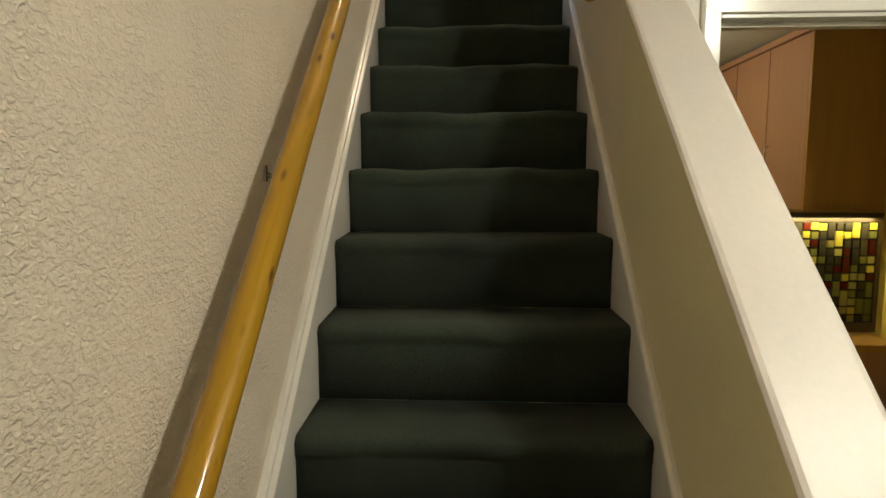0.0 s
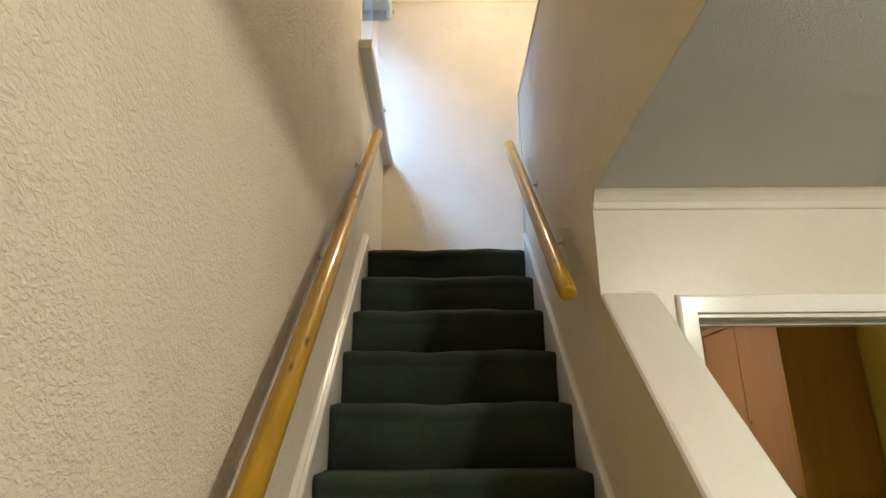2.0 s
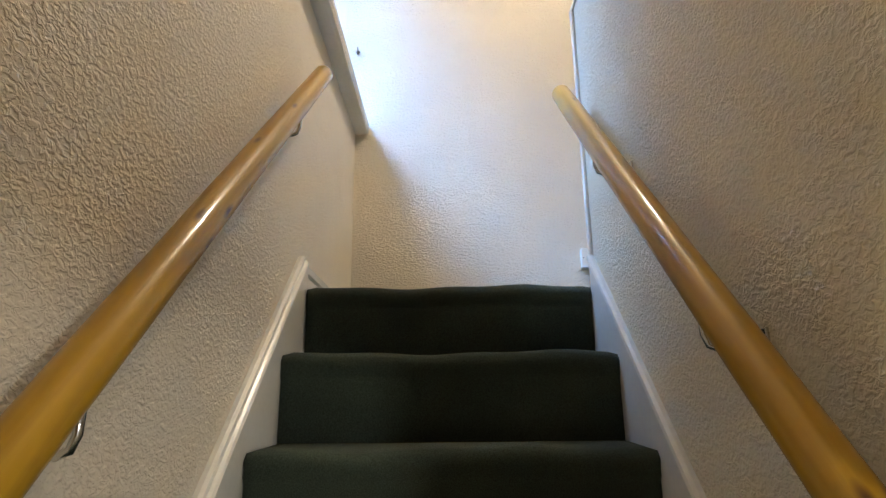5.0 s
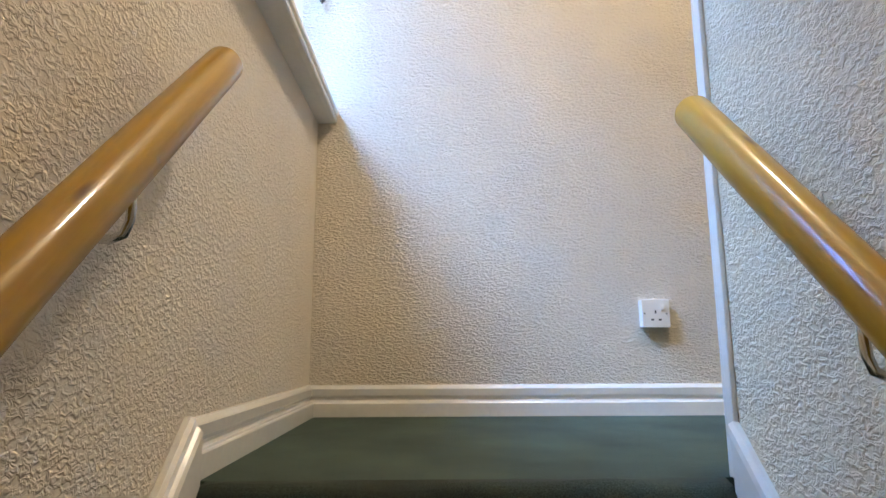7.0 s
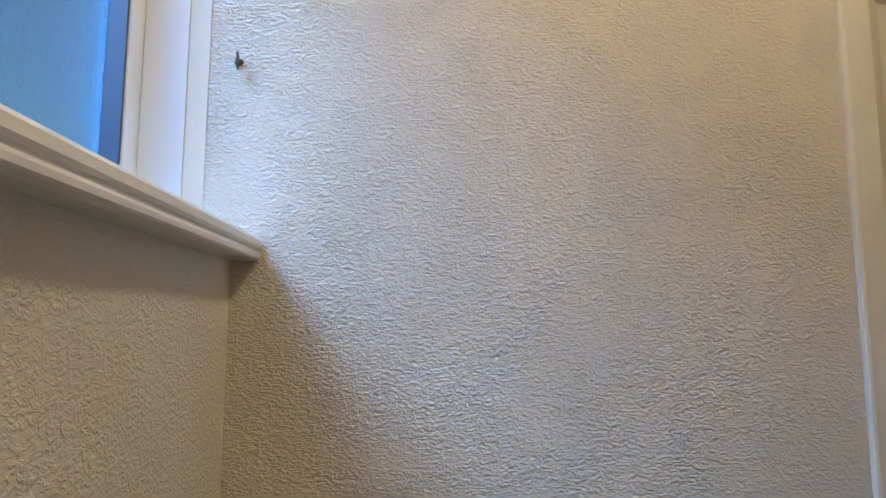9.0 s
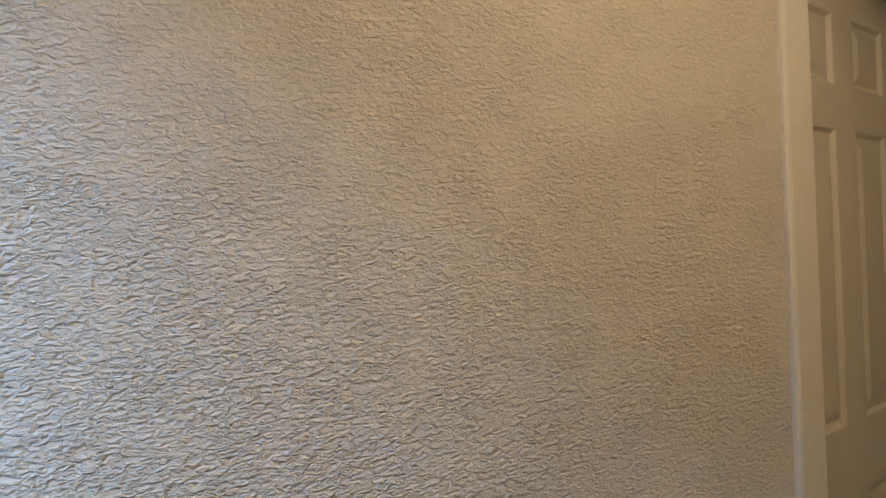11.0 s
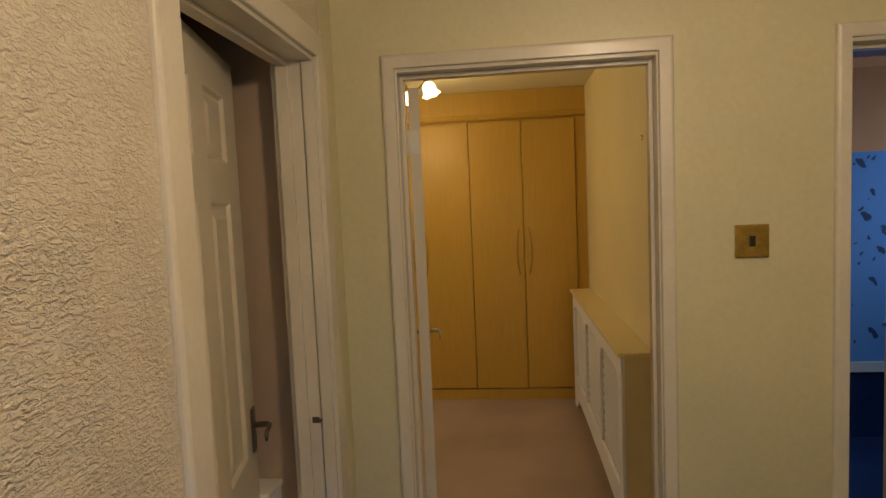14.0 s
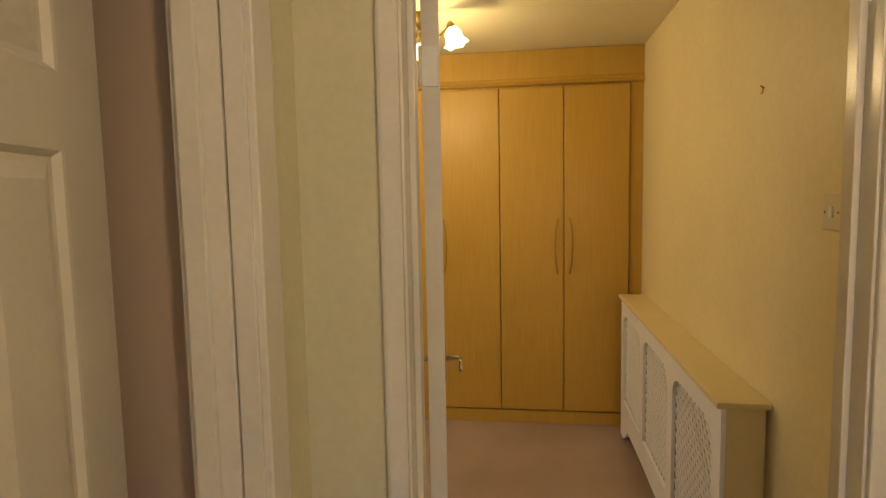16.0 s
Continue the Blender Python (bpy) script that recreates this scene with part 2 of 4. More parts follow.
def bird_paper():
    """Blue wallpaper with scattered dark leaning leaf-like birds and small flecks."""
    m, t, p = nodes_of("blue_bird_paper")
    N, L = t.nodes, t.links
    co = N.new("ShaderNodeTexCoord")
    base = None
    for i, (sc, off, lo, hi) in enumerate((((0, 11, 5.0), (0, 0, 0), 0.19, 0.22), ((0, 22, 10), (0, 3.3, 1.7), 0.14, 0.17))):
        turn = N.new("ShaderNodeMapping")
        turn.inputs["Rotation"].default_value = (0.75 - 1.3 * i, 0, 0)
        L.new(co.outputs["Object"], turn.inputs[0])
        nz = N.new("ShaderNodeTexNoise")
        nz.inputs["Scale"].default_value = 26
        L.new(co.outputs["Object"], nz.inputs["Vector"])
        ad = N.new("ShaderNodeVectorMath")
        ad.operation = 'MULTIPLY_ADD'
        ad.inputs[1].default_value = (0.05, 0.05, 0.05)
        L.new(nz.outputs["Color"], ad.inputs[0])
        L.new(turn.outputs[0], ad.inputs[2])
        mp = N.new("ShaderNodeMapping")
        mp.inputs["Scale"].default_value, mp.inputs["Location"].default_value = sc, off
        L.new(ad.outputs[0], mp.inputs[0])
        v = N.new("ShaderNodeTexVoronoi")
        v.inputs["Scale"].default_value, v.inputs["Randomness"].default_value = 1.0, 0.6
        L.new(mp.outputs[0], v.inputs["Vector"])
        k = N.new("ShaderNodeMapRange")
        k.inputs[1].default_value, k.inputs[2].default_value = lo, hi
        L.new(v.outputs["Distance"], k.inputs[0])
        if base is None:
            base = k.outputs[0]
        else:
            mn = N.new("ShaderNodeMath")
            mn.operation = 'MINIMUM'
            L.new(base, mn.inputs[0])
            L.new(k.outputs[0], mn.inputs[1])
            base = mn.outputs[0]
    mix = N.new("ShaderNodeMix")
    mix.data_type = 'RGBA'
    mix.inputs[6].default_value, mix.inputs[7].default_value = (0.025, 0.055, 0.13, 1), (0.12, 0.32, 0.66, 1)
    L.new(base, mix.inputs[0])
    L.new(mix.outputs[2], p.inputs["Base Color"])
    p.inputs["Roughness"].default_value = 0.7
    return m


M_BIRD = bird_paper()


def glass_mat(name, rgb, rough):
    m, t, p = nodes_of(name)
    p.inputs["Base Color"].default_value = (*rgb, 1)
    p.inputs["Transmission Weight"].default_value, p.inputs["Roughness"].default_value = 1.0, rough
    p.inputs["IOR"].default_value = 1.45
    N, L = t.nodes, t.links
    co = N.new("ShaderNodeTexCoord")
    n = N.new("ShaderNodeTexNoise")
    n.inputs["Scale"].default_value, n.inputs["Detail"].default_value = 140, 3
    L.new(co.outputs["Object"], n.inputs["Vector"])
    b = N.new("ShaderNodeBump")
    b.inputs["Strength"].default_value, b.inputs["Distance"].default_value = 0.5, 0.002
    L.new(n.outputs[0], b.inputs["Height"])
    L.new(b.outputs[0], p.inputs["Normal"])
    return m


# blue of the evening daylight tinted into the glass colour
M_FROST = glass_mat("obscure_glass", (0.30, 0.62, 1.0), 0.25)


def glow_mat(name, rgb, strength, under=(0.9, 0.85, 0.75)):
    m, t, p = nodes_of(name)
    p.inputs["Base Color"].default_value = (*under, 1)
    p.inputs["Emission Color"].default_value, p.inputs["Emission Strength"].default_value = (*rgb, 1), strength
    p.inputs["Roughness"].default_value = 0.3
    return m


M_SHADE = glow_mat("lit_frosted_glass", (1.0, 0.86, 0.58), 4.0)


def tint_mat(name, rgb):
    """Coloured glass that lets light from behind through."""
    m, t, p = nodes_of(name)
    N, L = t.nodes, t.links
    p.inputs["Base Color"].default_value, p.inputs["Roughness"].default_value = (*rgb, 1), 0.12
    tr = N.new("ShaderNodeBsdfTranslucent")
    tr.inputs[0].default_value = (*rgb, 1)
    mx = N.new("ShaderNodeMixShader")
    mx.inputs[0].default_value = 0.6
    L.new(p.outputs[0], mx.inputs[1])
    L.new(tr.outputs[0], mx.inputs[2])
    L.new(mx.outputs[0], N["Material Output"].inputs[0])
    return m


M_TINTS = [tint_mat("yellow_glass", (0.80, 0.70, 0.14)), tint_mat("red_glass", (0.15, 0.022, 0.016)),
           tint_mat("olive_glass", (0.30, 0.29, 0.09)), tint_mat("smoky_glass", (0.09, 0.075, 0.055)),
           tint_mat("straw_glass", (0.52, 0.45, 0.17))]

# ---- building helpers ----
WORLD_OF = {}
I4 = Matrix.Identity(4)


def put_mesh(name, bm, material, parent=None, label="", smooth=False, at=None):
    """One mesh object from a bmesh in world metres; its origin is that of its thing, or at."""
    base = WORLD_OF.get(parent, I4) if parent else (at or I4)
    bm.transform(base.inverted())
    bmesh.ops.recalc_face_normals(bm, faces=bm.faces)
    me = bpy.data.meshes.new(name)
    bm.to_mesh(me)
    bm.free()
    me.materials.append(material)
    if smooth:
        for p in me.polygons:
            p.use_smooth = True
    ob = new(name, me)
    if parent:
        ob.parent = parent
    else:
        ob.matrix_world = base
    WORLD_OF[ob] = base
    if label:
        ob["label"] = label
    return ob


def part(name, bm, material, parent, label="", smooth=False):
    return put_mesh(name, bm, material, parent, label, smooth)


def thing(name, m, label, category, group="", kind=""):
    ob = new(name)
    ob.empty_display_size = 0.1
    ob.matrix_world = m
    WORLD_OF[ob] = m.copy()
    return tagged(ob, label, category, group, kind)


def box(bm, x0, x1, y0, y1, z0, z1, m=None, bevel=0.0, seg=2):
    r = bmesh.ops.create_cube(bm, size=1)
    bmesh.ops.scale(bm, vec=(x1 - x0, y1 - y0, z1 - z0), verts=r["verts"])
    bmesh.ops.translate(bm, vec=((x0 + x1) / 2, (y0 + y1) / 2, (z0 + z1) / 2), verts=r["verts"])
    vs = r["verts"]
    if bevel:
        es = list({e for v in vs for e in v.link_edges})
        g = bmesh.ops.bevel(bm, geom=es, offset=bevel, segments=seg, profile=0.6, affect='EDGES')
        vs = list({v for f in g["faces"] for v in f.verts} | {v for v in vs if v.is_valid})
    if m:
        bmesh.ops.transform(bm, matrix=m, verts=vs)
    return bm


def boxes(*dims, m=None, bevel=0.0):
    bm = bmesh.new()
    for d in dims:
        box(bm, *d, m=m, bevel=bevel)
    return bm


def cells(us, vs, solid, make, bm=None):
    """A slab of rectangles cut by holes: us and vs are cuts, solid(i, j) tells which are filled; make(u, v, side) gives a point."""
    bm = bm or bmesh.new()
    cache = {}

    def pt(i, j, s):
        if (i, j, s) not in cache:
            cache[i, j, s] = bm.verts.new(make(us[i], vs[j], s))
        return cache[i, j, s]
    nu, nv = len(us) - 1, len(vs) - 1

    def full(i, j):
        return 0 <= i < nu and 0 <= j < nv and solid(i, j)
    for i in range(nu):
        for j in range(nv):
            if not full(i, j):
                continue
            for s in (0, 1):
                bm.faces.new([pt(i, j, s), pt(i + 1, j, s), pt(i + 1, j + 1, s), pt(i, j + 1, s)])
            if not full(i - 1, j):
                bm.faces.new([pt(i, j, 0), pt(i, j + 1, 0), pt(i, j + 1, 1), pt(i, j, 1)])
            if not full(i + 1, j):
                bm.faces.new([pt(i + 1, j, 0), pt(i + 1, j + 1, 0), pt(i + 1, j + 1, 1), pt(i + 1, j, 1)])
            if not full(i, j - 1):
                bm.faces.new([pt(i, j, 0), pt(i + 1, j, 0), pt(i + 1, j, 1), pt(i, j, 1)])
            if not full(i, j + 1):
                bm.faces.new([pt(i, j + 1, 0), pt(i + 1, j + 1, 0), pt(i + 1, j + 1, 1), pt(i, j + 1, 1)])
    return bm


def slab(u0, u1, v0, v1, holes, make):
    us = sorted({u0, u1, *[h[k] for h in holes for k in (0, 1)]})
    vs = sorted({v0, v1, *[h[k] for h in holes for k in (2, 3)]})

    def solid(i, j):
        cu, cv = (us[i] + us[i + 1]) / 2, (vs[j] + vs[j + 1]) / 2
        return not any(h[0] < cu < h[1] and h[2] < cv < h[3] for h in holes)
    return cells(us, vs, solid, make)


def wall_y(name, y0, y1, x0, x1, z0, z1, material, holes=()):
    ob = put_mesh(name, slab(x0, x1, z0, z1, list(holes), lambda u, v, s: (u, (y0, y1)[s], v)), material)
    return tagged(ob, kind="structure")


def wall_x(name, x0, x1, y0, y1, z0, z1, material, holes=()):
    ob = put_mesh(name, slab(y0, y1, z0, z1, list(holes), lambda u, v, s: ((x0, x1)[s], u, v)), material)
    return tagged(ob, kind="structure")


def flat(name, x0, x1, y0, y1, z0, z1, material, holes=()):
    ob = put_mesh(name, slab(x0, x1, y0, y1, list(holes), lambda u, v, s: (u, v, (z0, z1)[s])), material)
    return tagged(ob, kind="structure")


def sweep(profile, path_fn, stations, bm=None, closed=True):
    """Sweeps a list of 2D points along stations; path_fn(p, s) gives a world point."""
    bm = bm or bmesh.new()
    rings = [[bm.verts.new(path_fn(p, s)) for p in profile] for s in stations]
    n = len(profile)
    for a, b in zip(rings, rings[1:]):
        for i in range(n if closed else n - 1):
            j = (i + 1) % n
            bm.faces.new([a[i], a[j], b[j], b[i]])
    if closed:
        bm.faces.new(rings[0])
        bm.faces.new(list(reversed(rings[-1])))
    return bm


def tube(points, radius, seg=10, bm=None, radii=None):
    """A round rod along a list of points."""
    bm = bm or bmesh.new()
    pts = [Vector(p) for p in points]
    rings = []
    side = None
    for i, p in enumerate(pts):
        d = (pts[min(i + 1, len(pts) - 1)] - pts[max(i - 1, 0)]).normalized()
        if side is None:
            side = d.cross(Vector((0, 0, 1)))
            if side.length < 0.1:
                side = d.cross(Vector((1, 0, 0)))
        side = (side - d * side.dot(d)).normalized()
        up = side.cross(d)
        r = radii[i] if radii else radius
        rings.append([bm.verts.new(p + r * (math.cos(a) * side + math.sin(a) * up))
                      for a in [2 * math.pi * k / seg for k in range(seg)]])
    for a, b in zip(rings, rings[1:]):
        for i in range(seg):
            j = (i + 1) % seg
            bm.faces.new([a[i], a[j], b[j], b[i]])
    bm.faces.new(rings[0])
    bm.faces.new(list(reversed(rings[-1])))
    return bm


# ---- plan, in metres; the landing carpet is z = 0 ----
RISE, GOING, STEPS = 0.195, 0.204, 13
HALL = -RISE * STEPS
XL, XR, XR2 = -0.03, 0.781, 0.89
YF, YH = 0.900, -1.19
XE, XE2 = 2.278, 2.378
HC = -0.232
TOP = 2.30
GUARD = 0.868
A0, A1, AH = 1.385, 2.106, 1.998
B0, B1, BH = -0.080, 0.716, 1.990
C0, C1 = -1.340, -0.580
K0, K1, KH = 1.018, 1.800, -0.569
W0, W1, WZ0, WZ1 = -0.30, 0.900, 0.900, 2.18
YW = -0.231

# ---- structure ----
wall_x("wall_west", -0.36, XL, -4.0, YF, HALL, TOP, M_PAPER_Y, [(W0, W1, WZ0, WZ1)])
wall_y("wall_north", YF, YF + 0.11, -0.36, XE2, -0.2, TOP, M_PAPER_X, [(A0, A1, 0.0, AH)])
wall_x("wall_landing_end", XE, XE2, -1.72, YF, -0.2, TOP, M_LANDING, [(B0, B1, 0.0, BH), (C0, C1, 0.0, BH)])
wall_y("wall_landing_back", -1.82, -1.72, XR2, XE2, 0.0, TOP, M_LANDING)
wall_x("wall_guard", XR, XR2, YH, 0.041, HALL, GUARD, M_PAPER_G)
wall_x("wall_guard_front", XR, XR2, -4.0, YH, HC + 0.003, GUARD, M_PAPER_G)
wall_y("wall_stairwell_back", -4.1, -4.0, -0.36, 3.1, HALL, TOP, M_PAPER_X)
wall_y("wall_hall_end", YH, YH + 0.10, XR2, 3.0, HALL, HC, M_HALLWALL, [(K0, K1, HALL, KH)])
wall_x("wall_hall_east", 3.0, 3.1, -4.0, YH + 0.10, HALL, HC, M_HALLWALL)
flat("floor", -0.25, 3.1, -4.1, 1.7, HALL - 0.1, HALL, M_LCARPET)
flat("ceiling", XR + 0.001, 3.1, -4.0, YH, HC, -0.02, M_CEIL)
flat("ceiling_kitchen", XR2, 3.1, YH, 1.70, HC, -0.02, M_CEIL)
flat("landing_floor", XR2, XE2, -1.82, YF, -0.02, 0.0, M_LCARPET)
flat("landing_floor_head", XL, XR2, 0.05, YF, -0.2, 0.0, M_LCARPET)
flat("ceiling_upper", -0.36, XE2, -4.1, YF + 0.1, TOP, TOP + 0.1, M_CEIL2)
wall_y("wall_attic_back", -1.92, -1.82, XR2, 3.1, -0.02, TOP, M_LANDING)
# kitchen shell
wall_y("wall_kitchen_back", 1.60, 1.70, XR, 2.50, HALL, HC, M_KYELLOW)
wall_x("wall_kitchen_east", 2.40, 2.50, YH + 0.10, 1.60, HALL, HC, M_KYELLOW)
wall_x("wall_kitchen_west", XR, XR2, 0.042, 1.60, HALL, HC, M_KYELLOW)
tagged(put_mesh("wall_north_return", boxes((A1 + 0.058, XE - 0.0005, YF - 0.003, YF - 0.0002, 0.0, TOP)), M_LANDING), kind="structure")
# bedroom shell
wall_y("wall_bedroom_south", YW - 0.1, YW, XE2, 5.75, 0.0, 2.407, M_BED)
wall_x("wall_bedroom_east", 5.65, 5.75, YW, 3.1, 0.0, 2.407, M_BED)
wall_y("wall_bedroom_north", 3.1, 3.2, XE2 - 0.1, 5.75, 0.0, 2.407, M_BED)
wall_x("wall_bedroom_west", XE + 0.02, XE2, YF + 0.11, 3.1, 0.0, 2.407, M_BED)
flat("floor_bedroom", XE2 - 0.09, 5.75, YW - 0.1, 3.2, -0.1, 0.003, M_BCARPET)
flat("ceiling_bedroom", XE2, 5.75, YW - 0.1, 3.2, 2.407, 2.5, M_CEIL2)
# small room behind the ajar door
wall_x("wall_washroom_west", 1.0, 1.1, YF + 0.11, 2.4, 0.0, 2.35, M_ROOMA)
wall_x("wall_washroom_east", 2.18, 2.28, YF + 0.11, 2.4, 0.0, 2.35, M_ROOMA)
wall_y("wall_washroom_back", 2.3, 2.4, 1.1, 2.18, 0.0, 2.35, M_ROOMA)
flat("floor_washroom", 1.0, 2.28, YF + 0.0, 2.4, -0.1, 0.002, M_ROOMA)
flat("ceiling_washroom", 1.0, 2.28, YF + 0.11, 2.4, 2.35, 2.45, M_CEIL2)
# blue room
wall_x("wall_blue_east", 4.30, 4.40, -2.7, YW - 0.1, 0.43, 1.77, M_BIRD)
wall_x("wall_blue_east_low", 4.30, 4.40, -2.7, YW - 0.1, 0.0, 0.43, M_NAVY)
wall_x("wall_blue_east_top", 4.30, 4.40, -2.7, YW - 0.1, 1.77, 2.35, M_TERRA)
wall_y("wall_blue_south", -2.8, -2.7, XE2, 4.4, 0.0, 2.35, M_BIRD)
wall_x("wall_blue_west", XE + 0.02, XE2, -2.7, -1.82, 0.0, 2.35, M_BIRD)
flat("floor_blue_room", XE2 - 0.09, 4.4, -2.8, YW - 0.1, -0.1, 0.002, M_NAVY)
flat("ceiling_blue_room", XE2, 4.4, -2.8, YW - 0.1, 2.32, 2.45, M_CEIL_SHADE)
tagged(put_mesh("trim_blue_cornice", sweep([(0, 0), (0.05, 0), (0.045, -0.012), (0.014, -0.042), (0, -0.05)], lambda p, q: (4.30 - p[0], q, 2.3195 + p[1]), (-2.7, YW - 0.1)), M_TERRA), kind="structure")
tagged(put_mesh("trim_dado", boxes((4.275, 4.298, -2.7, YW - 0.1, 0.42, 0.485), bevel=0.006), M_GLOSS), kind="structure")

# ---- stairs ----


def step_mesh(i, rng):
    yn, z = -GOING * i, -RISE * i
    back = yn + (0.05 if i == 0 else GOING + 0.018)
    prof = [(yn + 0.020, z - RISE), (yn + 0.020, z - 0.060), (yn + 0.014, z - 0.048), (yn + 0.004, z - 0.036), (yn, z - 0.022),
            (yn + 0.003, z - 0.010), (yn + 0.011, z - 0.0025), (yn + 0.024, z), (back, z), (back, z - RISE)]
    n = 30
    ph = rng.uniform(0, 6)
    bm = bmesh.new()

    def at(p, s):
        k = s / n
        edge = min(k, 1 - k)
        wob = 0.0035 * math.sin(ph + 9 * k) + 0.002 * math.sin(2 * ph + 23 * k)
        w = wob if yn - 0.001 < p[0] < yn + 0.03 and p[1] > z - 0.05 else 0.0
        round_in = 0.012 * max(0.0, 1 - edge / 0.035) ** 2 if p[0] < yn + 0.012 else 0.0
        drop = 0.006 * max(0.0, 1 - edge / 0.03) ** 2 if p[1] > z - 0.02 and p[0] < yn + 0.05 else 0.0
        return (0.001 + 0.768 * k, p[0] + round_in, p[1] + w - drop)
    return sweep(prof, at, range(n + 1), bm)


def string_mesh(x0, x1, y_top, inner):
    """A sloping stair string with a rounded bead along its upper edge, cut plumb at the top."""
    bm = bmesh.new()
    k = RISE / GOING
    d = 1 if inner > 0 else -1
    xa, xb = (x0, x1) if d > 0 else (x1, x0)
    prof = [(xa, -0.42), (xa, 0.066), (xa + d * 0.010, 0.068), (xa + d * 0.017, 0.064), (xa + d * 0.019, 0.054), (xb - d * 0.004, 0.050), (xb, 0.044), (xb, -0.42)]
    return sweep(prof, lambda p, s: (p[0], s, p[1] + k * s), (y_top, -0.5, -1.2, -2.0, -2.70), bm)


stairs = thing("staircase", Matrix.Translation((0.385, -2.65, HALL)), "straight narrow staircase with dark green fitted carpet and white strings", "stairs", kind="structure")
rng = random.Random(4)
for i in range(STEPS):
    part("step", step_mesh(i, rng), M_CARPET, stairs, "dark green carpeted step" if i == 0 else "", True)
part("string", string_mesh(XL + 0.001, 0.0, 0.028, 1), M_GLOSS, stairs, "white gloss stair string")
part("string", string_mesh(0.766, XR - 0.0005, 0.0175, -1), M_GLOSS, stairs)

# low sloping wall beside the lower flight
bm = bmesh.new()
zt = lambda y: -0.520 + 0.94 * (y - YH)
prof = [(XR, 0), (XR, -0.016), (0.932, -0.016), (0.932, 0)]
cap = [(XR, -0.0155), (XR - 0.001, -0.010), (XR + 0.004, -0.003), (XR + 0.012, 0.0), (0.920, 0.0), (0.928, -0.003), (0.933, -0.010), (0.932, -0.0155)]


def low_wall(p, s):
    low = p[1] == 0 and p[0] in (XR, 0.932)
    return (p[0], s, HALL if low else zt(s) + p[1])


tagged(put_mesh("wall_balustrade", sweep(prof, low_wall, [YH - 0.001, -1.5, -2.0, -2.5, -2.75]), M_SMOOTH), kind="structure")
tagged(put_mesh("trim_balustrade_cap", sweep(cap, lambda p, s: (p[0], s, zt(s) + p[1]), [YH - 0.0015, -1.5, -2.0, -2.5, -2.75]), M_CAP), kind="structure")

# ---- trim ----
SKIRT = [(0, 0), (0.020, 0), (0.020, 0.037), (0.017, 0.041), (0.010, 0.042), (0.005, 0.047), (0.005, 0.052), (0.012, 0.060), (0.013, 0.078), (0.008, 0.084), (0.004, 0.088), (0, 0.089)]


def baseboard_x(name, y, x0, x1, d):
    tagged(put_mesh(name, sweep(SKIRT, lambda p, s: (s, y + d * p[0], p[1]), (x0, x1)), M_GLOSS), kind="structure")


def baseboard_y(name, x, y0, y1, d):
    tagged(put_mesh(name, sweep(SKIRT, lambda p, s: (x + d * p[0], s, p[1]), (y0, y1)), M_GLOSS), kind="structure")


baseboard_x("baseboard_north", YF, XL, A0 - 0.063, -1)
baseboard_y("baseboard_west", XL, 0.0285, YF, 1)
baseboard_y("baseboard_end", XE, C1 + 0.05, B0 - 0.06, -1)
baseboard_x("baseboard_bedroom", YW, XE2, 3.07, 1)
# guard wall: white corner strip, end board and cap
tagged(put_mesh("trim_guard_end", boxes((XR - 0.004, XR2 + 0.004, 0.041, 0.055, 0.0, GUARD), bevel=0.003), M_GLOSS), kind="structure")
tagged(put_mesh("trim_guard_corner", boxes((XR - 0.009, XR - 0.0005, 0.018, 0.040, 0.060, GUARD), bevel=0.003), M_GLOSS), kind="structure")
tagged(put_mesh("trim_guard_cap", boxes((XR - 0.006, XR2 + 0.006, -4.0, 0.058, GUARD, GUARD + 0.018), bevel=0.004), M_GLOSS), kind="structure")
# coving along the end wall of the hall
COVE = [(0, 0), (0.054, 0), (0.062, -0.006), (0.050, -0.012), (0.034, -0.028), (0.020, -0.050), (0.012, -0.072), (0.008, -0.078), (0, -0.078)]
tagged(put_mesh("trim_cornice", sweep(COVE, lambda p, s: (s, YH - p[0] * 0.66, HC + p[1] * 0.66), (XR + 0.001, 3.0)), M_HALLWALL), kind="structure")
tagged(put_mesh("wall_hall_pier", boxes((XR, XR2, YH - 0.0005, YH + 0.0005, -0.53, HC)), M_HALLWALL), kind="structure")
tagged(put_mesh("trim_upper_cove", sweep(COVE, lambda p, s: (s, YF - p[0] * 0.6, TOP + p[1] * 0.6), (XL, XE)), M_CEIL2), kind="structure")


# ---- door frames and doors ----


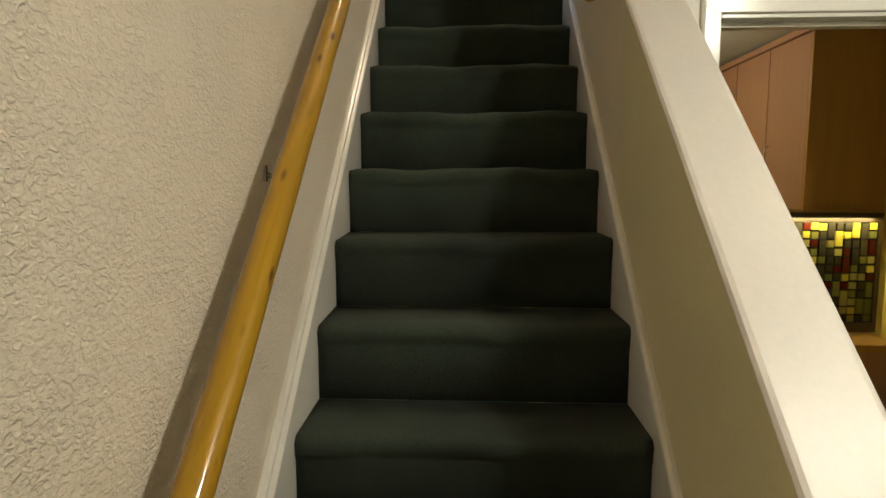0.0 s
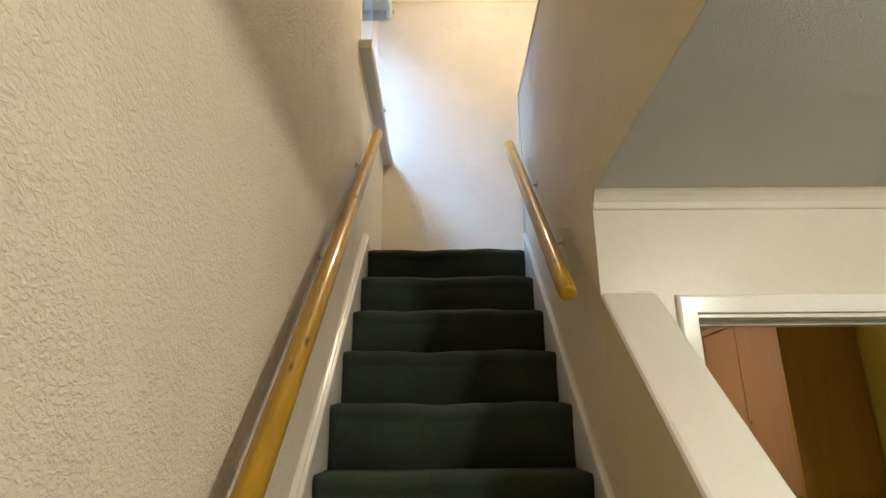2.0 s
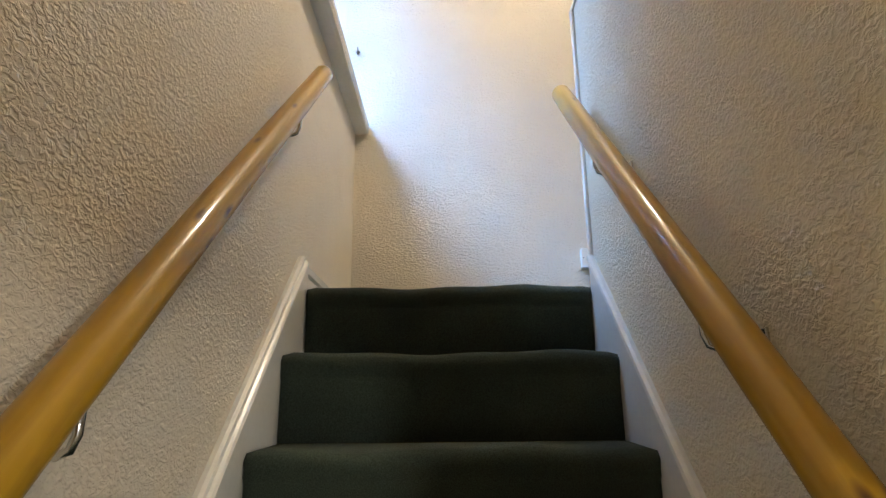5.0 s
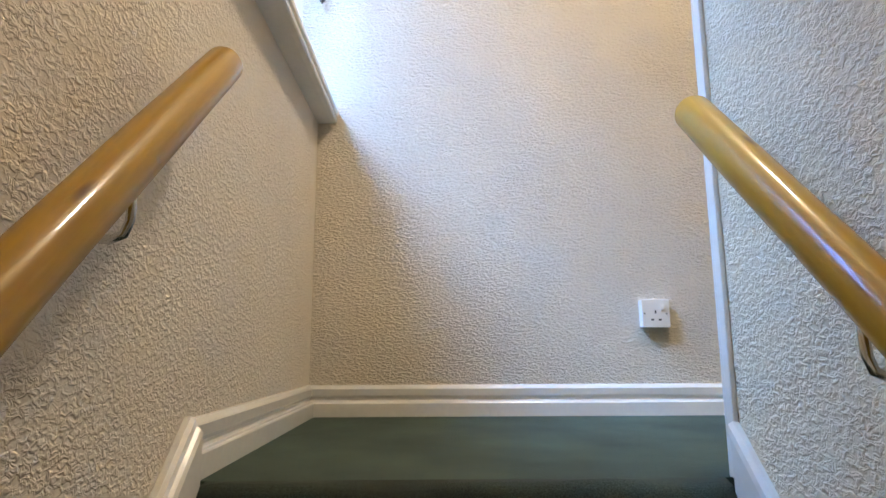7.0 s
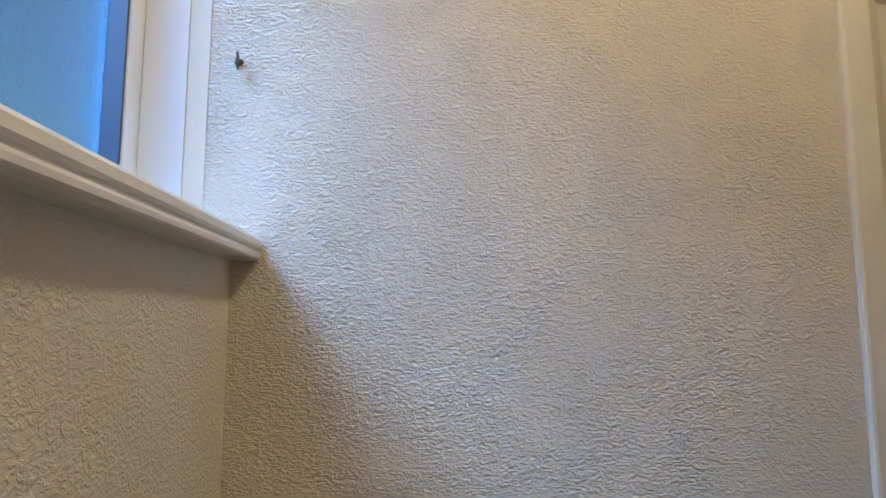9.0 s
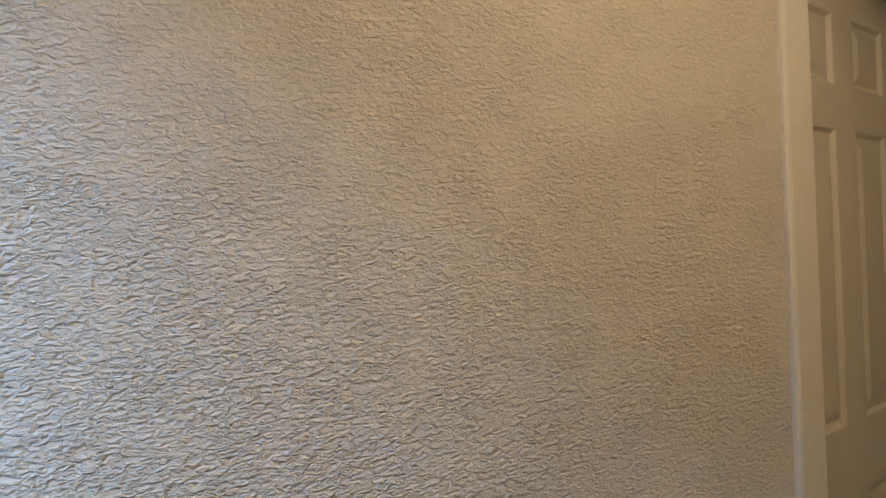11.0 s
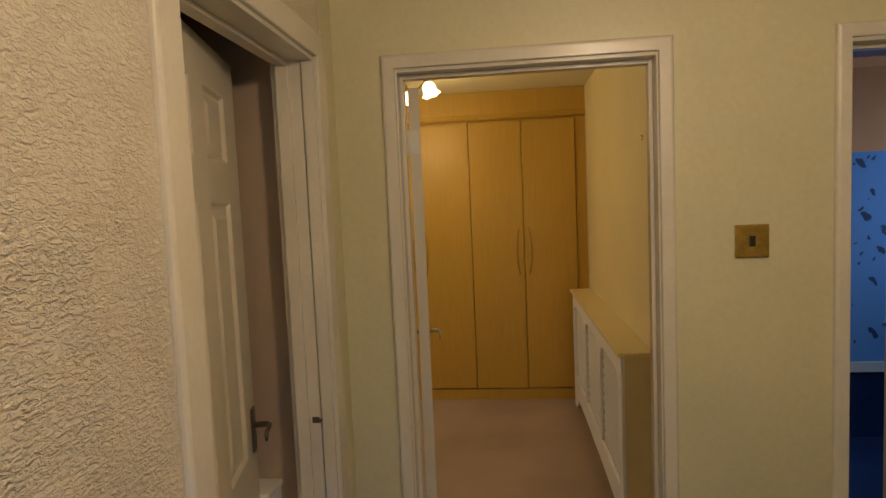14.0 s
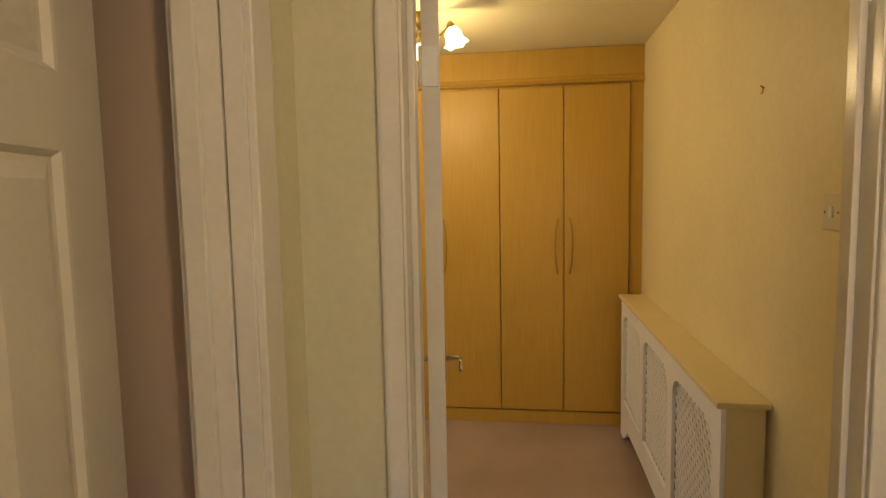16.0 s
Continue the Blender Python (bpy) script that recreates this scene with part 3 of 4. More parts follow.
def door_frame(name, m, w, h, depth, material, stop_at, arch=0.040, back=True, gap=0.0):
    """Local: opening from x=0 to w, front face at y=0, wall depth along +y."""
    ob = thing(name, m, "white painted timber door frame with moulded architrave", "door frame", kind="structure")
    for x0, x1 in ((-0.004, 0.016), (w - 0.016, w + 0.004)):
        if gap:
            # lining in two lengths with an open joint between them
            part("jamb", boxes((x0, x1, -0.001, gap, 0, h), m=m, bevel=0.002), material, ob)
            part("jamb", boxes((x0, x1, gap + 0.004, depth + 0.001, 0, h), m=m, bevel=0.002), material, ob)
        else:
            part("jamb", boxes((x0, x1, -0.001, depth + 0.001, 0, h), m=m, bevel=0.002), material, ob)
    part("head", boxes((0.016, w - 0.016, -0.001, depth + 0.001, h - 0.022, h + 0.004), m=m, bevel=0.002), material, ob)
    for x0, x1 in ((0.016, 0.028), (w - 0.028, w - 0.016)):
        part("door_stop", boxes((x0, x1, stop_at, stop_at + 0.035, 0, h - 0.022), m=m, bevel=0.002), material, ob)
    part("door_stop", boxes((0.028, w - 0.028, stop_at, stop_at + 0.035, h - 0.034, h - 0.022), m=m, bevel=0.002), material, ob)
    sides = [(0, -1)] + ([(depth, 1)] if back else [])
    for y, d in sides:
        ap = [(-0.011, 0.0012), (-0.011, 0.011), (-0.009, 0.0135), (arch - 0.010, 0.0145), (arch - 0.004, 0.0125), (arch - 0.001, 0.009), (arch, 0.004), (arch, 0.0003)]
        # left, right and top lengths, mitred
        def leg(p, s, side):
            x = -p[0] if side < 0 else w + p[0]
            z = 0.0 if s == 0 else h + p[0]
            return m @ Vector((x, y + d * p[1], z))
        for side in (-1, 1):
            part("architrave", sweep(ap, lambda p, s, q=side: leg(p, s, q), (0, 1)), material, ob)
        part("architrave", sweep(ap, lambda p, s: m @ Vector(((-p[0], w + p[0])[s], y + d * p[1], h + p[0])), (0, 1)), material, ob)
    return ob


def lever(m, side, parent, material, plate_h=0.126, face=0.0185, flip=1):
    """A lever handle on a backplate: at the local origin, on the side +y or -y of the leaf; the lever points to -x * flip."""
    y = side * face
    bm = bmesh.new()
    a, b = sorted((y, y + side * 0.007))
    box(bm, -0.0165, 0.0165, a, b, -plate_h / 2, plate_h / 2, m=m, bevel=0.0028)
    plate = part("handle", bm, material, parent, "metal lever handle on a long plate")
    pts = [(0, y + side * 0.006, 0.012), (0, y + side * 0.042, 0.013), (-0.006 * flip, y + side * 0.050, 0.013), (-0.03 * flip, y + side * 0.052, 0.014),
           (-0.056 * flip, y + side * 0.051, 0.011), (-0.064 * flip, y + side * 0.050, 0.002), (-0.066 * flip, y + side * 0.050, -0.012)]
    part("lever", tube([m @ Vector(p) for p in pts], 0.0055, 10, radii=[0.0085, 0.0075, 0.0062, 0.0058, 0.0060, 0.0055, 0.004]), material, plate, "", True)
    return plate


def panel_door(m, w, h, label, metal, handle_z=0.95, group=""):
    """A six-panel leaf. Local: hinge edge at x=0, leaf along +x, thickness about y=0."""
    ob = thing("door", m, label, "door", group)
    T = 0.0175
    st, mid = 0.105 * w / 0.69, 0.095 * w / 0.69
    c = [(st, w / 2 - mid / 2), (w / 2 + mid / 2, w - st)]
    rows = [(0.20, 0.72), (0.885, 1.598), (1.690, 1.872)]
    holes = [(a, b, z0, z1) for a, b in c for z0, z1 in rows]
    part("leaf", slab(0.002, w, 0.008, h, holes, lambda u, v, s: m @ Vector((u, (-T, T)[s], v))), M_GLOSS2, ob)
    for a, b in c:
        for z0, z1 in rows:
            bm = bmesh.new()
            # sunk moulding, then a raised field, on both faces
            for d in (-1, 1):
                loops = []
                for ins, y in ((0.0, T), (0.007, T - 0.001), (0.016, T - 0.010), (0.024, T - 0.010), (0.046, T - 0.003)):
                    loops.append([bm.verts.new(m @ Vector((x, d * y, z))) for x, z in
                                  ((a + ins, z0 + ins), (b - ins, z0 + ins), (b - ins, z1 - ins), (a + ins, z1 - ins))])
                for p, q in zip(loops, loops[1:]):
                    for i in range(4):
                        j = (i + 1) % 4
                        bm.faces.new([p[i], p[j], q[j], q[i]])
                bm.faces.new(loops[-1])
            part("panel", bm, M_GLOSS2, ob)
    hm = m @ Matrix.Translation((w - 0.045, 0, handle_z))
    for side in (-1, 1):
        lever(hm, side, ob, metal)
    for hz in (0.24, 1.77):
        bm = bmesh.new()
        box(bm, -0.0015, 0.0018, -T + 0.004, T - 0.001, hz - 0.038, hz + 0.038, m=m)
        hinge = part("hinge", bm, M_GLOSS, ob, "painted butt hinge")
        part("knuckle", tube([m @ Vector((-0.003, T + 0.003, hz - 0.038)), m @ Vector((-0.003, T + 0.003, hz + 0.038))], 0.0035, 8), M_GLOSS, hinge, "", True)
    return ob


# landing door into the small room, ajar
door_frame("door_1", Matrix.Translation((A0, YF, 0)), A1 - A0, AH, 0.11, M_FRAME, 0.070, arch=0.062, gap=0.034)
mA = Matrix.Translation((A0 + 0.020, YF + 0.10, 0)) @ Matrix.Rotation(radians(12.5), 4, 'Z')
panel_door(mA, 0.690, 1.972, "white painted six-panel door standing ajar to a dark room", M_BRONZE, 0.95)
strike = thing("strike_plate", Matrix.Translation((A1 - 0.016, YF + 0.02, 0.959)), "dark metal latch keep on the door jamb", "latch")
part("keep", boxes((A1 - 0.019, A1 - 0.0155, YF + 0.040, YF + 0.062, 0.949, 0.967), bevel=0.001), M_BRONZE, strike)
part("lip", boxes((A1 - 0.024, A1 - 0.0155, YF + 0.032, YF + 0.041, 0.955, 0.962), bevel=0.001), M_BRONZE, strike)

# bedroom door, wide open, hinge edge towards the landing
mB = Matrix.Translation((XE, B0, 0)) @ Matrix(((0, 1, 0, 0), (1, 0, 0, 0), (0, 0, 1, 0), (0, 0, 0, 1)))
door_frame("door_2", mB, B1 - B0, BH, 0.10, M_FRAME, 0.045, arch=0.031)
mBd = Matrix.Translation((2.402, B1 - 0.046, 0)) @ Matrix.Rotation(radians(8.5), 4, 'Z')
panel_door(mBd, 0.725, 1.945, "white painted six-panel door standing wide open", M_CHROME, 0.985)

# blue room door, half open
mC = Matrix.Translation((XE, C0, 0)) @ Matrix(((0, 1, 0, 0), (1, 0, 0, 0), (0, 0, 1, 0), (0, 0, 0, 1)))
door_frame("door_3", mC, C1 - C0, BH, 0.10, M_FRAME, 0.045, arch=0.030)
mCd = Matrix.Translation((2.372, C0 + 0.022, 0)) @ Matrix.Rotation(radians(10.5), 4, 'Z')
panel_door(mCd, 0.72, 1.945, "white painted panel door half open to the blue room", M_BRONZE, 0.985)

# kitchen doorway, no leaf in view
mK = Matrix.Translation((K0, YH, HALL))
door_frame("door_4", mK, K1 - K0, KH - HALL, 0.10, M_GLOSS, 0.045)

# ---- landing window ----
win = thing("window_1", Matrix.Translation((-0.25, 0.3, WZ0)), "white plastic window with obscure glass, blue evening light behind", "window", kind="structure")
fx0, fx1 = -0.290, -0.228
wm = (W0 + W1) / 2 + 0.08
part("window_frame", slab(W0, W1, WZ0, WZ1, [(W0 + 0.055, wm - 0.03, WZ0 + 0.055, WZ1 - 0.055), (wm + 0.03, W1 - 0.055, WZ0 + 0.055, WZ1 - 0.055)],
                          lambda u, v, s: ((fx0, fx1)[s], u, v)), M_UPVC, win)
for y0, y1 in ((W0 + 0.055, wm - 0.03), (wm + 0.03, W1 - 0.055)):
    sash = part("sash", slab(y0, y1, WZ0 + 0.055, WZ1 - 0.055, [(y0 + 0.035, y1 - 0.035, WZ0 + 0.090, WZ1 - 0.090)],
                             lambda u, v, s: ((fx0 + 0.008, fx1 + 0.012)[s], u, v)), M_UPVC, win)
    part("gasket", slab(y0 + 0.033, y1 - 0.033, WZ0 + 0.088, WZ1 - 0.088, [(y0 + 0.043, y1 - 0.043, WZ0 + 0.098, WZ1 - 0.098)],
                        lambda u, v, s: ((-0.262, -0.220)[s], u, v)), mat("blue_grey_gasket", (0.05, 0.08, 0.13), 0.5), sash)
    pane = part("pane", boxes((-0.261, -0.254, y0 + 0.033, y1 - 0.033, WZ0 + 0.088, WZ1 - 0.088)), M_FROST, sash, "obscure textured glass")
    pane.visible_shadow = False
part("reveal", boxes((fx1 + 0.001, -0.135, W0 - 0.001, W0 + 0.004, WZ0, WZ1)), M_UPVC, win)
part("reveal", boxes((fx1 + 0.001, -0.135, W1 - 0.006, W1 - 0.0005, WZ0, WZ1), bevel=0.001), M_UPVC, win, "white plastic reveal lining")
part("reveal", boxes((fx1 + 0.001, -0.135, W0 + 0.004, W1 - 0.006, WZ1 - 0.006, WZ1 + 0.001)), M_UPVC, win)
part("reveal_edge", boxes((-0.1345, -0.091, W1 - 0.0025, W1 - 0.0003, WZ0, WZ1)), M_APRON, win, "smooth cream painted plaster edge")
# sill board with a rounded nosing and moulding below
SILL = [(-0.226, 0.897), (-0.226, 0.942), (0.022, 0.942), (0.029, 0.940), (0.033, 0.934), (0.033, 0.922), (0.030, 0.917), (0.025, 0.9155), (0.0245, 0.9125),
        (0.029, 0.911), (0.031, 0.906), (0.030, 0.899), (0.026, 0.896), (0.014, 0.894), (XL - 0.001, 0.894), (XL - 0.001, 0.897)]
part("window_sill", sweep(SILL, lambda p, s: (p[0], s, p[1]), (-0.358, YF - 0.001)), M_GLOSS, win, "white gloss moulded window board")
pel = thing("curtain_rail", Matrix.Translation((-0.02, 0.3, 2.2)), "white curtain rail board with small brass ring above window", "curtain rail")
part("board", boxes((XL + 0.0005, 0.004, W0 - 0.05, YF - 0.03, 2.085, 2.20), bevel=0.004), M_GLOSS, pel)
part("ring", tube([(0.018, YF - 0.03 + 0.010 * math.cos(a), 2.14 + 0.016 * math.sin(a)) for a in [k * math.pi / 6 for k in range(12)]], 0.003, 6), M_BRASS, pel, "small brass ring", True)

# ---- handrails ----


def handrail(x, y0, y1, z0, wall_x, ys, label):
    k = 0.965
    a, b = Vector((x, y1, z0 + k * (y1 - y0))), Vector((x, y0, z0))
    d = (b - a).normalized()
    m = Matrix.Translation(a) @ Vector((1, 0, 0)).rotation_difference(d).to_matrix().to_4x4()
    ob = thing("handrail", m, label, "handrail", "stair handrails")
    n = max(8, int((b - a).length / 0.08))
    L = (b - a).length
    pts = [a + d * t for t in (0, 0.003, 0.009)] + [a + d * (L * i / n) for i in range(1, n)] + [b - d * t for t in (0.009, 0.003, 0)]
    rr = [0.019, 0.0235, 0.0255] + [0.0258 + 0.0003 * math.sin(i * 1.7) for i in range(1, n)] + [0.0255, 0.0235, 0.019]
    part("rail", tube(pts, 0.026, 20, radii=rr), M_PINE, ob, "varnished knotty pine round rail", True)
    s = 1 if wall_x > x else -1
    for y in ys:
        zc = z0 + k * (y - y0)
        bm = tube([(wall_x, y - 0.004, zc - 0.076), (wall_x - s * 0.022, y - 0.004, zc - 0.084), (x + s * 0.018, y, zc - 0.086), (x + s * 0.006, y, zc - 0.081), (x + s * 0.001, y, zc - 0.068), (x, y, zc - 0.024)], 0.0048, 8)
        br = part("bracket", bm, M_CHROME, ob, "bright steel wire bracket", True)
        part("rose", boxes(*[(min(wall_x, wall_x - s * 0.005), max(wall_x, wall_x - s * 0.005), y - 0.010, y + 0.003, zc - 0.092, zc - 0.060)], bevel=0.002), M_CHROME, br)
    return ob


handrail(0.043, -0.090, -2.72, 0.587, XL, (-0.305, -0.98, -1.66, -2.34), "long varnished pine mopstick handrail on steel brackets")
handrail(0.702, -0.075, -1.150, 0.525, XR, (-0.36, -0.79), "short varnished pine mopstick handrail on steel brackets")

# ---- landing fittings ----
sock = thing("wall_socket", Matrix.Translation((0.993, YF, 0.294)), "white single switched wall socket on textured wallpaper", "socket")
sx0, sx1, sz0, sz1 = 0.952, 1.034, 0.253, 0.335
part("back_box", boxes((sx0, sx1, YF - 0.022, YF - 0.0005, sz0, sz1), bevel=0.002), M_WHITEPL, sock)
part("faceplate", boxes((sx0 - 0.001, sx1 + 0.001, YF - 0.030, YF - 0.0222, sz0 - 0.001, sz1 + 0.001), bevel=0.003), M_WHITEPL, sock)
for hx, hz, w, h in ((0.040, 0.045, 0.004, 0.009), (0.030, 0.022, 0.008, 0.005), (0.052, 0.022, 0.008, 0.005), (0.007, 0.040, 0.004, 0.004), (0.073, 0.040, 0.004, 0.004)):
    part("pin_hole", boxes((sx0 + hx - w / 2, sx0 + hx + w / 2, YF - 0.0308, YF - 0.0297, sz0 + hz - h / 2, sz0 + hz + h / 2)), M_BLACK, sock)
part("rocker", boxes((sx0 + 0.055, sx0 + 0.067, YF - 0.034, YF - 0.0298, sz0 + 0.050, sz0 + 0.066), bevel=0.0015), M_WHITEPL, sock)

sw = thing("light_switch", Matrix.Translation((XE, -0.324, 1.418)), "square brass light switch plate with black rocker", "switch")
part("faceplate", boxes((XE - 0.008, XE - 0.0005, -0.372, -0.277, 1.370, 1.467), bevel=0.003), M_BRASS, sw)
part("rocker", boxes((XE - 0.012, XE - 0.0078, -0.3325, -0.3165, 1.403, 1.434), bevel=0.0015), M_BLACK, sw)
for z in (1.393, 1.444):
    part("screw", tube([(XE - 0.007, -0.3245, z - 0.0), (XE - 0.0095, -0.3245, z)], 0.003, 8), M_BRASS, sw)

hook = thing("wall_hook", Matrix.Translation((-0.029, YF, 1.322)), "dark metal screw hook in a chipped plaster hole", "hook")
hx, hz = -0.029, 1.322
part("plug", tube([(hx, YF - 0.0003, hz), (hx, YF - 0.006, hz + 0.001)], 0.008, 10, radii=[0.010, 0.006]), M_BRONZE, hook)
part("hook_arm", tube([(hx, YF - 0.004, hz + 0.003), (hx, YF - 0.017, hz + 0.001), (hx + 0.002, YF - 0.021, hz - 0.008), (hx + 0.002, YF - 0.018, hz - 0.016), (hx + 0.001, YF - 0.010, hz - 0.018)], 0.0032, 8), M_BRONZE, hook, "", True)
part("upper_prong", tube([(hx, YF - 0.006, hz + 0.003), (hx, YF - 0.014, hz + 0.010), (hx, YF - 0.016, hz + 0.018)], 0.003, 8), M_BRONZE, hook, "", True)
tagged(put_mesh("wall_crack", boxes((0.873, 0.921, YH - 0.0012, YH - 0.0002, -0.5190, -0.5180), (0.920, 0.9212, YH - 0.0012, YH - 0.0002, -0.5245, -0.5180)), M_BRONZE), "thin dark hairline crack in cream hall plaster", "crack")

# ---- bedroom ----


def bow_handle(y, z, x, parent, out):
    w = 0.020 * out
    pts = [(x, y, z - 0.178), (x - 0.014, y + 0.2 * w, z - 0.165), (x - 0.024, y + 0.75 * w, z - 0.10), (x - 0.028, y + w, z), (x - 0.024, y + 0.75 * w, z + 0.10), (x - 0.014, y + 0.2 * w, z + 0.165), (x, y, z + 0.178)]
    part("handle", tube(pts, 0.005, 8, radii=[0.004, 0.0045, 0.005, 0.0055, 0.005, 0.0045, 0.004]), M_BRASS, parent, "slim bow handle", True)


WX = 5.038
def wardrobe(y0, y1, label):
    ob = thing("wardrobe", Matrix.Translation((WX + 0.3, (y0 + y1) / 2, 0)), label, "wardrobe", "fitted wardrobes")
    part("carcass", boxes((WX + 0.022, 5.645, y0 + 0.001, y1 - 0.001, 0.088, 2.19)), M_BEECH, ob)
    part("plinth", boxes((WX + 0.010, WX + 0.10, y0 + 0.001, y1 - 0.001, 0.004, 0.087), bevel=0.002), M_BEECH, ob)
    ym = (y0 + y1) / 2
    for a, b, hy in ((y0, ym, ym - 0.036), (ym, y1, ym + 0.036)):
        d = part("door", boxes((WX, WX + 0.020, a + 0.003, b - 0.003, 0.098, 2.176), bevel=0.005), M_BEECH, ob)
        bow_handle(hy, 1.177, WX, d, 1 if hy > ym else -1)
    return ob


for y0 in (-0.150, 0.656, 1.462, 2.268):
    wardrobe(y0, y0 + 0.806, "beech laminate fitted double wardrobe with slim bow handles")
wtrim = tagged(put_mesh("trim_wardrobe_cornice", sweep([(0.03, 2.191), (-0.016, 2.191), (-0.022, 2.200), (-0.012, 2.212), (-0.008, 2.228), (-0.004, 2.232), (0.03, 2.232)],
               lambda p, s: (WX + p[0], s, p[1]), (YW + 0.001, 3.09)), M_BEECH), kind="structure")
tagged(put_mesh("trim_wardrobe_filler", boxes((WX + 0.004, WX + 0.03, YW + 0.001, 3.09, 2.2325, 2.405)), M_BEECH), kind="structure")
tagged(put_mesh("trim_wardrobe_side", boxes((WX + 0.018, WX + 0.10, YW + 0.001, -0.152, 0.004, 2.19), bevel=0.002), M_BEECH), kind="structure")


def radiator_cover():
    x0, x1, yf, top = 3.068, 4.940, -0.092, 0.885
    ob = thing("radiator_cover", Matrix.Translation(((x0 + x1) / 2, -0.16, 0)), "long white painted radiator cover with three diagonal lattice grilles", "radiator cover")
    part("shelf", boxes((x0 - 0.016, x1 + 0.016, YW + 0.001, yf + 0.018, top - 0.020, top), bevel=0.005), M_COVER2, ob, "painted shelf in warm-lit cream")
    for a in (x0, x1 - 0.016):
        part("side", boxes((a, a + 0.016, YW + 0.012, yf - 0.016, 0.004, top - 0.0205)), M_COVER2, ob, "painted end board in warm-lit cream")
    n, st = 3, 0.085
    wo = (x1 - x0 - st * (n + 1)) / n
    z0, z1 = 0.245, 0.780
    ops = [(x0 + st + i * (wo + st), x0 + st + i * (wo + st) + wo) for i in range(n)]
    bm = bmesh.new()
    # front board as columns, with shaped openings and a scalloped foot
    xs = sorted({x0, x1, *[v for a, b in ops for v in np.linspace(a, b, 25).tolist()], *np.linspace(x0, x1, 61).tolist()})

    def hole(x):
        for a, b in ops:
            if a - 1e-6 <= x <= b + 1e-6:
                e = min(x - a, b - x)
                r = 0.10
                lift = 0.0 if e >= r else r - math.sqrt(max(0.0, r * r - (r - e) ** 2))
                return z0, z1 - lift * 0.75
        return None

    def foot(x):
        e = min(x - x0, x1 - x)
        if e < 0.10:
            return 0.004
        if e < 0.19:
            return 0.004 + 0.05 * math.sin((e - 0.10) / 0.09 * math.pi / 2)
        if e < 0.24:
            return 0.054 + 0.05 * (e - 0.19) / 0.05
        return 0.104 + 0.012 * math.sin((e - 0.24) * 3.0)
    for a, b in zip(xs, xs[1:]):
        if b - a < 1e-5:
            continue
        mid = (a + b) / 2
        h = hole(mid)
        spans = [(foot, None)] if h is None else [(foot, 'lo'), ('hi', None)]
        for lo, hi in spans:
            v = []
            for x in (a, b):
                hh = hole(min(max(x, a + 1e-4), b - 1e-4)) if h else None
                zl = foot(x) if lo is foot else hh[1]
                zh = (top - 0.0205) if hi is None else hh[0]
                v.append((x, zl, zh))
            q = [[bm.verts.new((x, y, z)) for (x, zl, zh) in v for z in (zl, zh)] for y in (yf, yf - 0.015)]
            f, g = q
            bm.faces.new([f[0], f[2], f[3], f[1]])
            bm.faces.new([g[0], g[1], g[3], g[2]])
            bm.faces.new([f[0], g[0], g[2], f[2]])
            bm.faces.new([f[1], f[3], g[3], g[1]])
            bm.faces.new([f[0], f[1], g[1], g[0]])
            bm.faces.new([f[2], g[2], g[3], f[3]])
    bmesh.ops.remove_doubles(bm, verts=bm.verts, dist=1e-5)
    front = part("front", bm, M_COVER, ob)
    for a, b in ops:
        bm = bmesh.new()
        for d, yy in ((1, yf - 0.0155), (-1, yf - 0.0195)):
            c = a - (z1 - z0) if d > 0 else a
            end = b if d > 0 else b + (z1 - z0)
            while c < end:
                # x = c + (z - z0) for d>0, x = c - (z - z0) for d<0
                t0, t1 = (max(0, a - c), min(z1 - z0, b - c)) if d > 0 else (max(0, c - b), min(z1 - z0, c - a))
                if t1 - t0 > 0.01:
                    p, q = Vector((c + d * t0, 0, z0 + t0)), Vector((c + d * t1, 0, z0 + t1))
                    nrm = Vector((-(q - p).z, 0, (q - p).x)).normalized() * 0.0068
                    vs = [bm.verts.new((w.x, y, w.z)) for y in (yy, yy - 0.004) for w in (p + nrm, q + nrm, q - nrm, p - nrm)]
                    for f in ((0, 1, 2, 3), (7, 6, 5, 4), (0, 4, 5, 1), (2, 6, 7, 3), (1, 5, 6, 2), (3, 7, 4, 0)):
                        bm.faces.new([vs[i] for i in f])
                c += 0.050
        part("grille", bm, M_COVER, front, "diagonal white lattice grille")
    return ob


radiator_cover()
rad = thing("radiator", Matrix.Translation((4.0, -0.19, 0)), "pressed steel radiator behind the lattice cover", "radiator")
bm = bmesh.new()
for i in range(34):
    box(bm, 3.25 + i * 0.045, 3.285 + i * 0.045, YW + 0.03, YW + 0.075, 0.16, 0.74)
box(bm, 3.24, 4.78, YW + 0.038, YW + 0.066, 0.14, 0.76)
part("panel", bm, M_RAD, rad)
for x in (3.35, 4.65):
    part("bracket_leg", boxes((x, x + 0.03, YW + 0.001, YW + 0.04, 0.004, 0.16)), M_COVER, rad)

